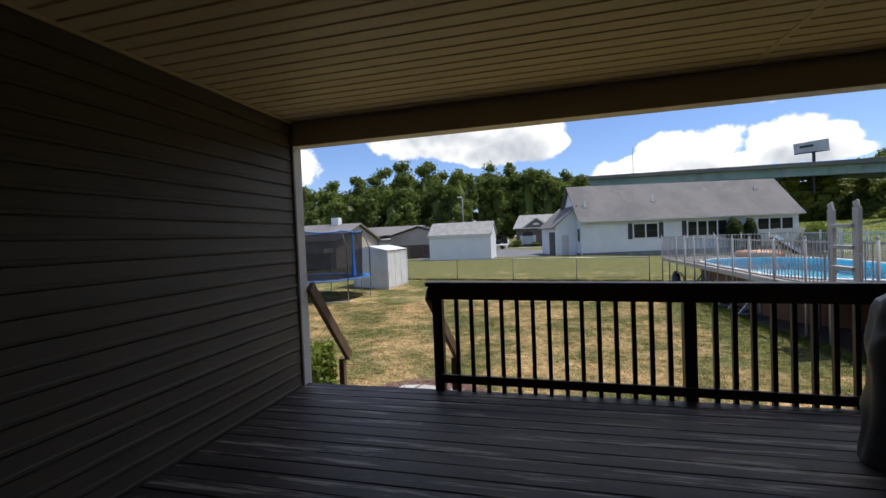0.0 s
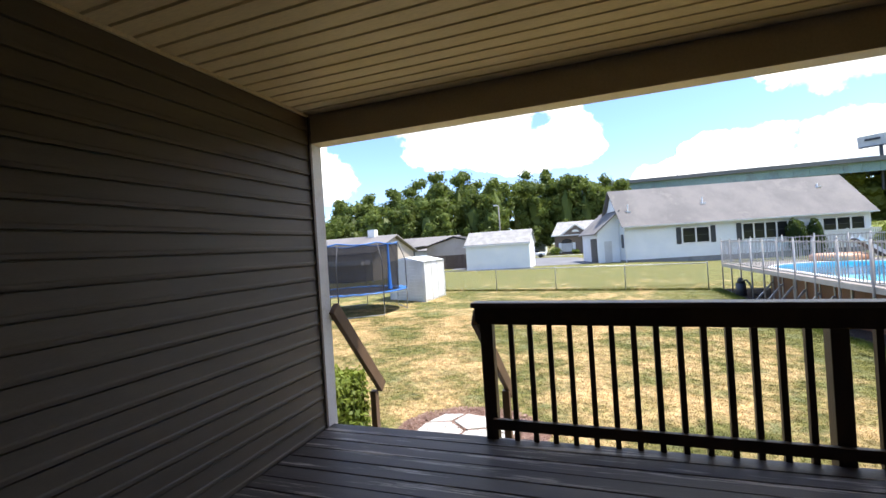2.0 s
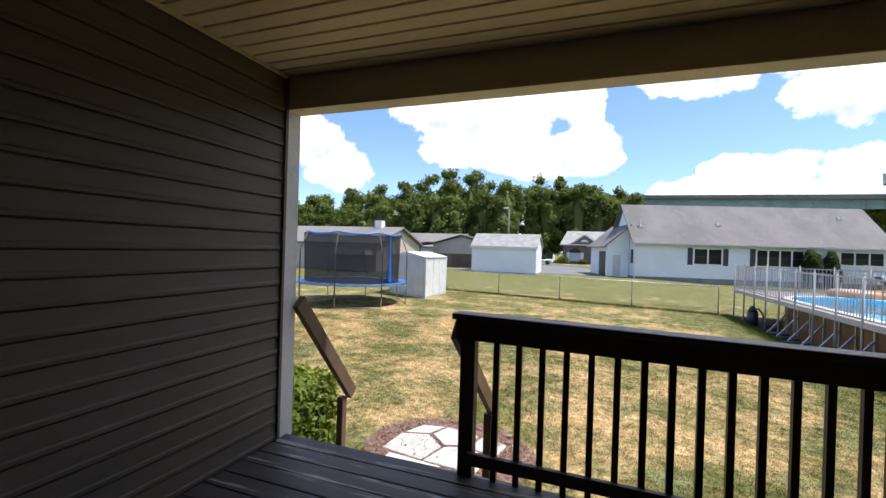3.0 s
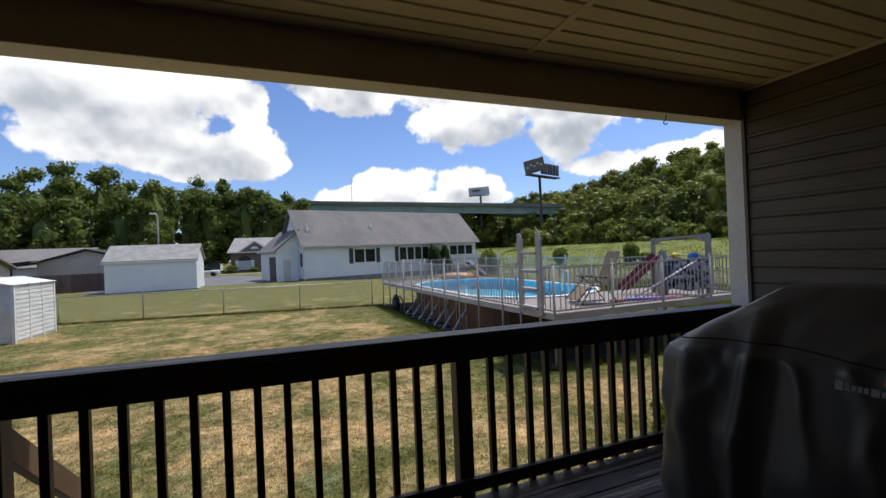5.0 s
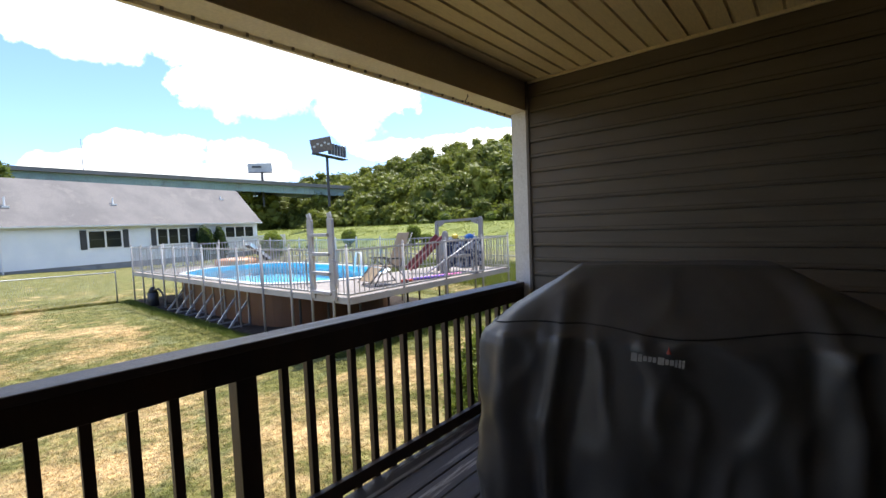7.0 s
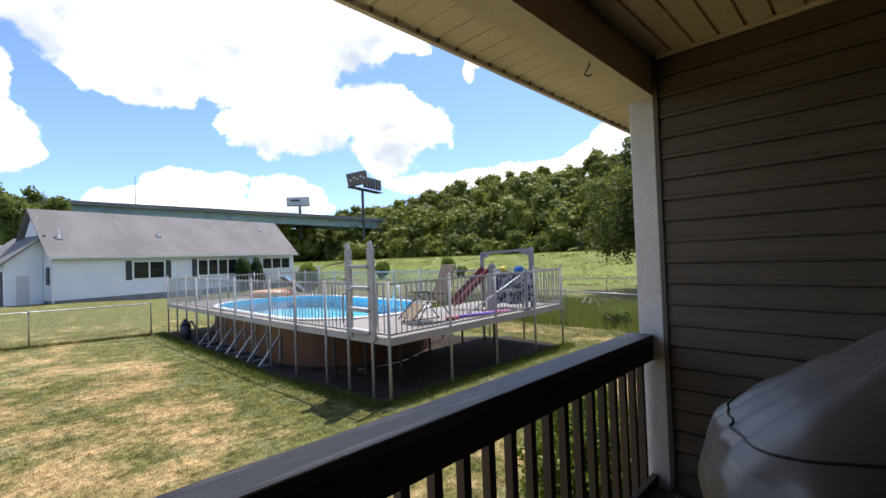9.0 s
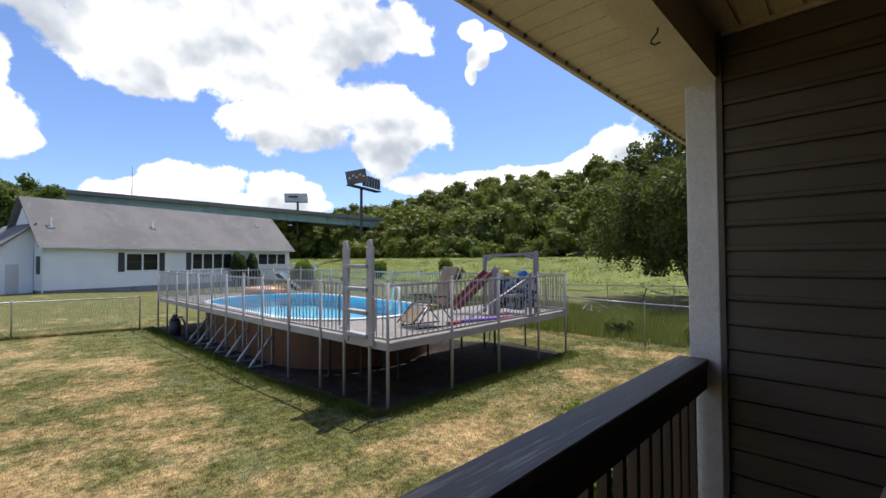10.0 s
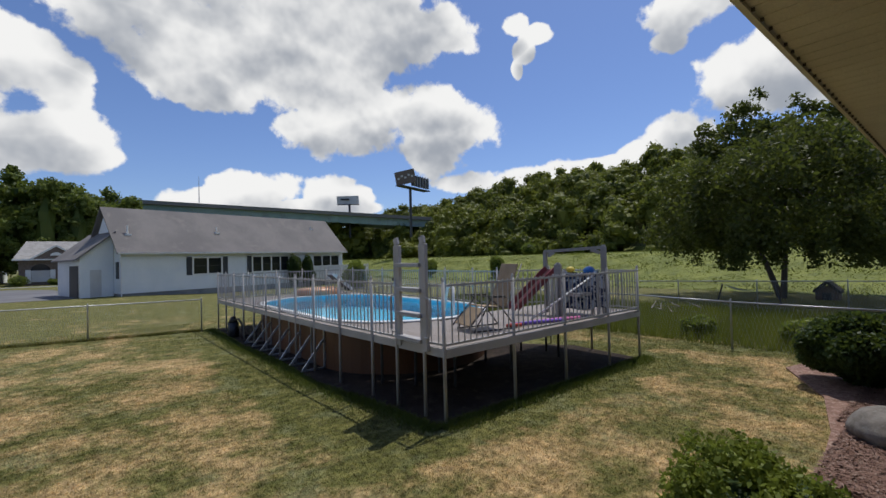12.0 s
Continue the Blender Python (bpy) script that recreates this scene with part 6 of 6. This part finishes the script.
box(bm, 30.97, 30.995, 4.35, 4.7, GZ, GZ + 0.36)
part("door", bm, "black", dog, "dark door opening")
wp = thing("brush_pile", (21.5, 8.5, GZ), "low pile of pale cut branches in the long grass", "brush pile")
for k in range(16):
    bm = B()
    a = rng.uniform(0, 3.1)
    cx_, cy_ = 22.0 + rng.uniform(-0.5, 0.5), 7.6 + rng.uniform(-0.8, 0.8)
    L = rng.uniform(0.3, 0.8)
    z_ = GZ + 0.05 + rng.uniform(0, 0.25)
    tube(bm, [(cx_ - math.cos(a) * L, cy_ - math.sin(a) * L, z_), (cx_ + math.cos(a) * L, cy_ + math.sin(a) * L, z_ + rng.uniform(-0.03, 0.15))], 0.03, 6, 0.015)
    part("branch", bm, "rock", wp)

# garden bed, boulder, flagstone landing
bm = B()
prism(bm, [(9.6, 0.14), (16.2, 0.14), (16.2, 2.3), (15.0, 2.6), (13.2, 1.7), (11.5, 1.35), (10.4, 1.25), (9.7, 0.9)], GZ - 0.05, GZ + 0.03)
tagged(part("garden_bed", bm, "mulch"), "reddish-brown bark mulch bed along the house wall", "garden bed", kind="structure")
bm = B()
ell = [(0.55 + (1.0 + 0.08 * math.sin(5 * t)) * math.cos(t), 2.35 + (0.85 + 0.06 * math.cos(4 * t)) * math.sin(t)) for t in np.linspace(0, 2 * math.pi, 40, endpoint=False)]
prism(bm, ell, GZ - 0.05, GZ + 0.022)
tagged(part("garden_bed", bm, "mulch"), "reddish-brown bark mulch round the flagstones", "garden bed", kind="structure")


def chips(name, pts, parent_label):
    n = len(pts)
    d = rng.normal(size=(n, 3)) * np.array([1, 1, 0.25])
    d /= np.linalg.norm(d, axis=1, keepdims=True)
    e_ = np.cross(d, np.array([0, 0, 1.0])) + rng.normal(size=(n, 3)) * 0.15
    l_, w_2 = rng.uniform(0.012, 0.035, n)[:, None], rng.uniform(0.004, 0.011, n)[:, None]
    q = np.stack([pts - d * l_ - e_ * w_2, pts + d * l_ - e_ * w_2, pts + d * l_ + e_ * w_2, pts - d * l_ + e_ * w_2], 1)
    tagged(quads(name, q, "mulch"), parent_label, "mulch", kind="stuff")


a = rng.uniform(0, 2 * math.pi, 9000)
r_ = np.sqrt(rng.uniform(0.0, 1, 9000))
chips("bark_chips", np.stack([0.55 + 1.04 * r_ * np.cos(a), 2.35 + 0.89 * r_ * np.sin(a), GZ + 0.024 + rng.uniform(0, 0.02, 9000)], 1), "loose bark chips round the flagstones")
xx = rng.uniform(9.7, 16.0, 22000)
chips("bark_chips", np.stack([xx, rng.uniform(0.15, 1.25, 22000) + 0.12 * (xx > 12), GZ + 0.034 + rng.uniform(0, 0.03, 22000)], 1), "loose bark chips in the garden bed")
bm = B()
made = bmesh.ops.create_icosphere(bm, subdivisions=4, radius=1.0)
for v in made["verts"]:
    k = 1 + 0.16 * noise.noise(v.co * 1.3 + Vector((3, 1, 7))) + 0.05 * noise.noise(v.co * 4)
    v.co = Vector((v.co.x * 0.55 * k + 11.75, v.co.y * 0.36 * k + 0.85, max(v.co.z, -0.5) * 0.26 * k + GZ + 0.13))
whole("boulder", bm, "rock", "rounded grey boulder in the mulch bed", "rock", smooth=True)

# ---- lawn blades ----
def blade_field(n, x0, x1, y0, y1, h, name):
    p = np.stack([rng.uniform(x0, x1, n), rng.uniform(y0, y1, n)], 1)
    keep = ~((p[:, 0] > 7.45) & (p[:, 0] < 13.95) & (p[:, 1] > 5.0) & (p[:, 1] < 18.4))
    keep &= ~(((p[:, 0] - 0.55) / 1.05) ** 2 + ((p[:, 1] - 2.35) / 0.9) ** 2 < 1)
    keep &= ~((p[:, 0] > 9.65) & (p[:, 1] < 1.3))
    keep &= ~((p[:, 0] > -0.1) & (p[:, 0] < 1.4) & (p[:, 1] < 1.4))
    p = p[keep]
    n = len(p)
    a = rng.uniform(0, 2 * math.pi, n)
    w = rng.uniform(0.004, 0.009, n)[:, None]
    hh = rng.uniform(0.5, 1.1, n)[:, None] * h
    d = np.stack([np.cos(a), np.sin(a), 0 * a], 1)
    lean = np.stack([rng.normal(size=n) * 0.5, rng.normal(size=n) * 0.5, np.ones(n)], 1)
    b = np.concatenate([p, ground_z(p[:, 0], p[:, 1])[:, None] - 0.004], 1)
    tri = np.stack([b - d * w, b + d * w, b + lean * hh], 1)
    tagged(quads(name, tri, "blades"), "short mown grass blades", "grass", kind="stuff")


blade_field(460000, -7.5, 17, 0.2, 12, 0.03, "grass")
blade_field(90000, -9, 17, 12, 21, 0.035, "grass")
n_ = 26000
a = rng.uniform(0, 1, n_)
off = np.abs(rng.normal(size=n_)) * 0.16 - 0.06
west_x = np.interp(5.0 + 13.4 * a, [5.0, 6.8, 8.6, 11, 14, 18.4], [7.72, 7.55, 7.25, 7.35, 7.2, 7.3])
px = np.where(np.arange(n_) % 10 < 6, west_x - off, 7.75 + 6.3 * a)
py = np.where(np.arange(n_) % 10 < 6, 5.0 + 13.4 * a, 5.06 - off)
tall = np.stack([px, py, np.full(n_, GZ)], 1)
a = rng.uniform(0, 6.28, n_)
d = np.stack([np.cos(a), np.sin(a), 0 * a], 1) * 0.007
top_ = np.stack([rng.normal(size=n_) * 0.04, rng.normal(size=n_) * 0.04, rng.uniform(0.03, 0.11, n_)], 1)
tagged(quads("grass", np.stack([tall - d, tall + d, tall + top_], 1), "verge"), "uncut green grass along the edge of the pool deck", "grass", kind="stuff")
n_ = 60000
px, py = rng.uniform(16.6, 24, n_), rng.uniform(-2, 20, n_)
tall = np.stack([px, py, np.full(n_, GZ)], 1)
a = rng.uniform(0, 6.28, n_)
d = np.stack([np.cos(a), np.sin(a), 0 * a], 1) * 0.012
top_ = np.stack([rng.normal(size=n_) * 0.08, rng.normal(size=n_) * 0.08, rng.uniform(0.1, 0.42, n_)], 1)
tagged(quads("grass", np.stack([tall - d, tall + d, tall + top_], 1), "meadow_tuft"), "long unmown grass behind the chain-link fence", "grass", kind="stuff")
n_ = 90000
px, py = rng.uniform(34, 54, n_), rng.uniform(-15, 100, n_)
tall = np.stack([px, py, ground_z(px, py)], 1)
a = rng.uniform(0, 6.28, n_)
d = np.stack([np.cos(a), np.sin(a), 0 * a], 1) * 0.05
clump = 0.5 + 0.5 * np.sin(px * 1.3 + 2 * np.sin(py * 0.5)) * np.sin(py * 0.9)
top_ = np.stack([rng.normal(size=n_) * 0.1, rng.normal(size=n_) * 0.1, rng.uniform(0.04, 0.16, n_) * (0.3 + clump)], 1)
tagged(quads("grass", np.stack([tall - d, tall + d, tall + top_], 1), "meadow_tuft"), "tufts of long grass on the levee bank", "grass", kind="stuff")
a = rng.uniform(0, 1, 14000)
seg = np.stack([-9.5 + 16.4 * a, 21.9 - 3.65 * a], 1) + rng.normal(size=(14000, 2)) * 0.05
t3 = np.concatenate([seg, np.full((14000, 1), GZ)], 1)
a = rng.uniform(0, 6.28, 14000)
d = np.stack([np.cos(a), np.sin(a), 0 * a], 1) * 0.008
up3 = np.stack([rng.normal(size=14000) * 0.05, rng.normal(size=14000) * 0.05, rng.uniform(0.04, 0.14, 14000)], 1)
tagged(quads("grass", np.stack([t3 - d, t3 + d, t3 + up3], 1), "blades"), "longer grass along the fence foot", "grass", kind="stuff")

# ---- pieces of walls, floor and landing ----
stones = [[(-0.2, 2.05), (0.35, 1.95), (0.45, 2.35), (0.2, 2.6), (-0.15, 2.5)], [(0.38, 1.94), (1.0, 1.9), (1.1, 2.3), (0.75, 2.45), (0.49, 2.34)], [(0.24, 2.62), (0.48, 2.39), (0.73, 2.49), (0.8, 2.8), (0.35, 2.9)],
          [(0.78, 2.47), (1.12, 2.33), (1.2, 2.7), (0.85, 2.8)], [(-0.12, 2.54), (0.18, 2.64), (0.3, 2.9), (0.02, 2.85)], [(-0.1, 1.5), (0.6, 1.48), (0.62, 1.88), (-0.05, 1.96)], [(0.65, 1.48), (1.2, 1.5), (1.15, 1.86), (0.66, 1.88)]]
land = thing("stepping_stones", (0.5, 2.3, GZ), "pale irregular flagstones at the foot of the stairs", "flagstones")
for i, st in enumerate(stones):
    bm = B()
    prism(bm, st, GZ - 0.02, GZ + 0.045 + 0.004 * (i % 3))
    part("flagstone", bm, "flag", land, bevel=0.008)

bm = B()
box(bm, 0, W, -0.1405, 0, -0.032, 0)
bmesh.ops.bevel(bm, geom=list(bm.edges), offset=0.004, segments=1, affect="EDGES")
me = bpy.data.meshes.new("deck_board")
bm.to_mesh(me), bm.free()
me.materials.append(M["deck"])
for i in range(34):
    o = new("deck_board", me)
    o.parent = floor
    o.location = (0.0, 0.085 - i * 0.1465, -0.001 * (i * 7 % 3))



def lap(x_face, sgn, y0, y1, parent):
    """One clapboard course: a wedge whose foot stands proud."""
    bm = B()
    pr_ = [(0.0, 0.0), (0.0, 0.018), (-0.005, 0.028), (-0.011, 0.114), (-0.026, 0.117), (-0.026, 0.127), (-0.03, 0.127), (-0.03, 0.0)]
    A = [bm.verts.new((x_face + sgn * a, y0, z)) for a, z in pr_]
    C = [bm.verts.new((x_face + sgn * a, y1, z)) for a, z in pr_]
    for i in range(len(pr_)):
        j = (i + 1) % len(pr_)
        bm.faces.new((A[i], A[j], C[j], C[i]))
    bm.faces.new(A[::-1]), bm.faces.new(C)
    bmesh.ops.recalc_face_normals(bm, faces=bm.faces)
    me = bpy.data.meshes.new("siding_board")
    bm.to_mesh(me), bm.free()
    me.materials.append(M["siding"])
    for i in range(21):
        o = new("siding_board", me)
        o.parent = parent
        o.location = (0, 0, 0.006 + i * 0.127)


lap(0.0, 1, BACK, -0.027, wall_west)
lap(W, -1, BACK, -0.027, wall_east)
bm = B()
for i in range(21):
    z = 0.006 + 0.127 * i
    a = [bm.verts.new(p) for p in ((0.0, BACK, z), (W, BACK, z), (W, BACK - 0.015, z + 0.127), (0.0, BACK - 0.015, z + 0.127), (0.0, BACK - 0.0175, z), (W, BACK - 0.0175, z))]
    bm.faces.new(a[:4]), bm.faces.new((a[0], a[4], a[5], a[1]))
sb = part("siding", bm, "siding", wall_south)
sb["kind"] = "stuff"
bm = B()
for i in range(28):
    z = GZ + 0.02 + 0.127 * i
    for x0, x1 in ((W + 0.157, 16.4), (-8.9, -0.157)):
        a = [bm.verts.new(p) for p in ((x0, 0.148, z), (x1, 0.148, z), (x1, 0.133, z + 0.127), (x0, 0.133, z + 0.127), (x0, 0.131, z), (x1, 0.131, z))]
        bm.faces.new(a[:4]), bm.faces.new((a[0], a[4], a[5], a[1]))
sb = part("siding", bm, "siding", wall_north)
sb["kind"] = "stuff"
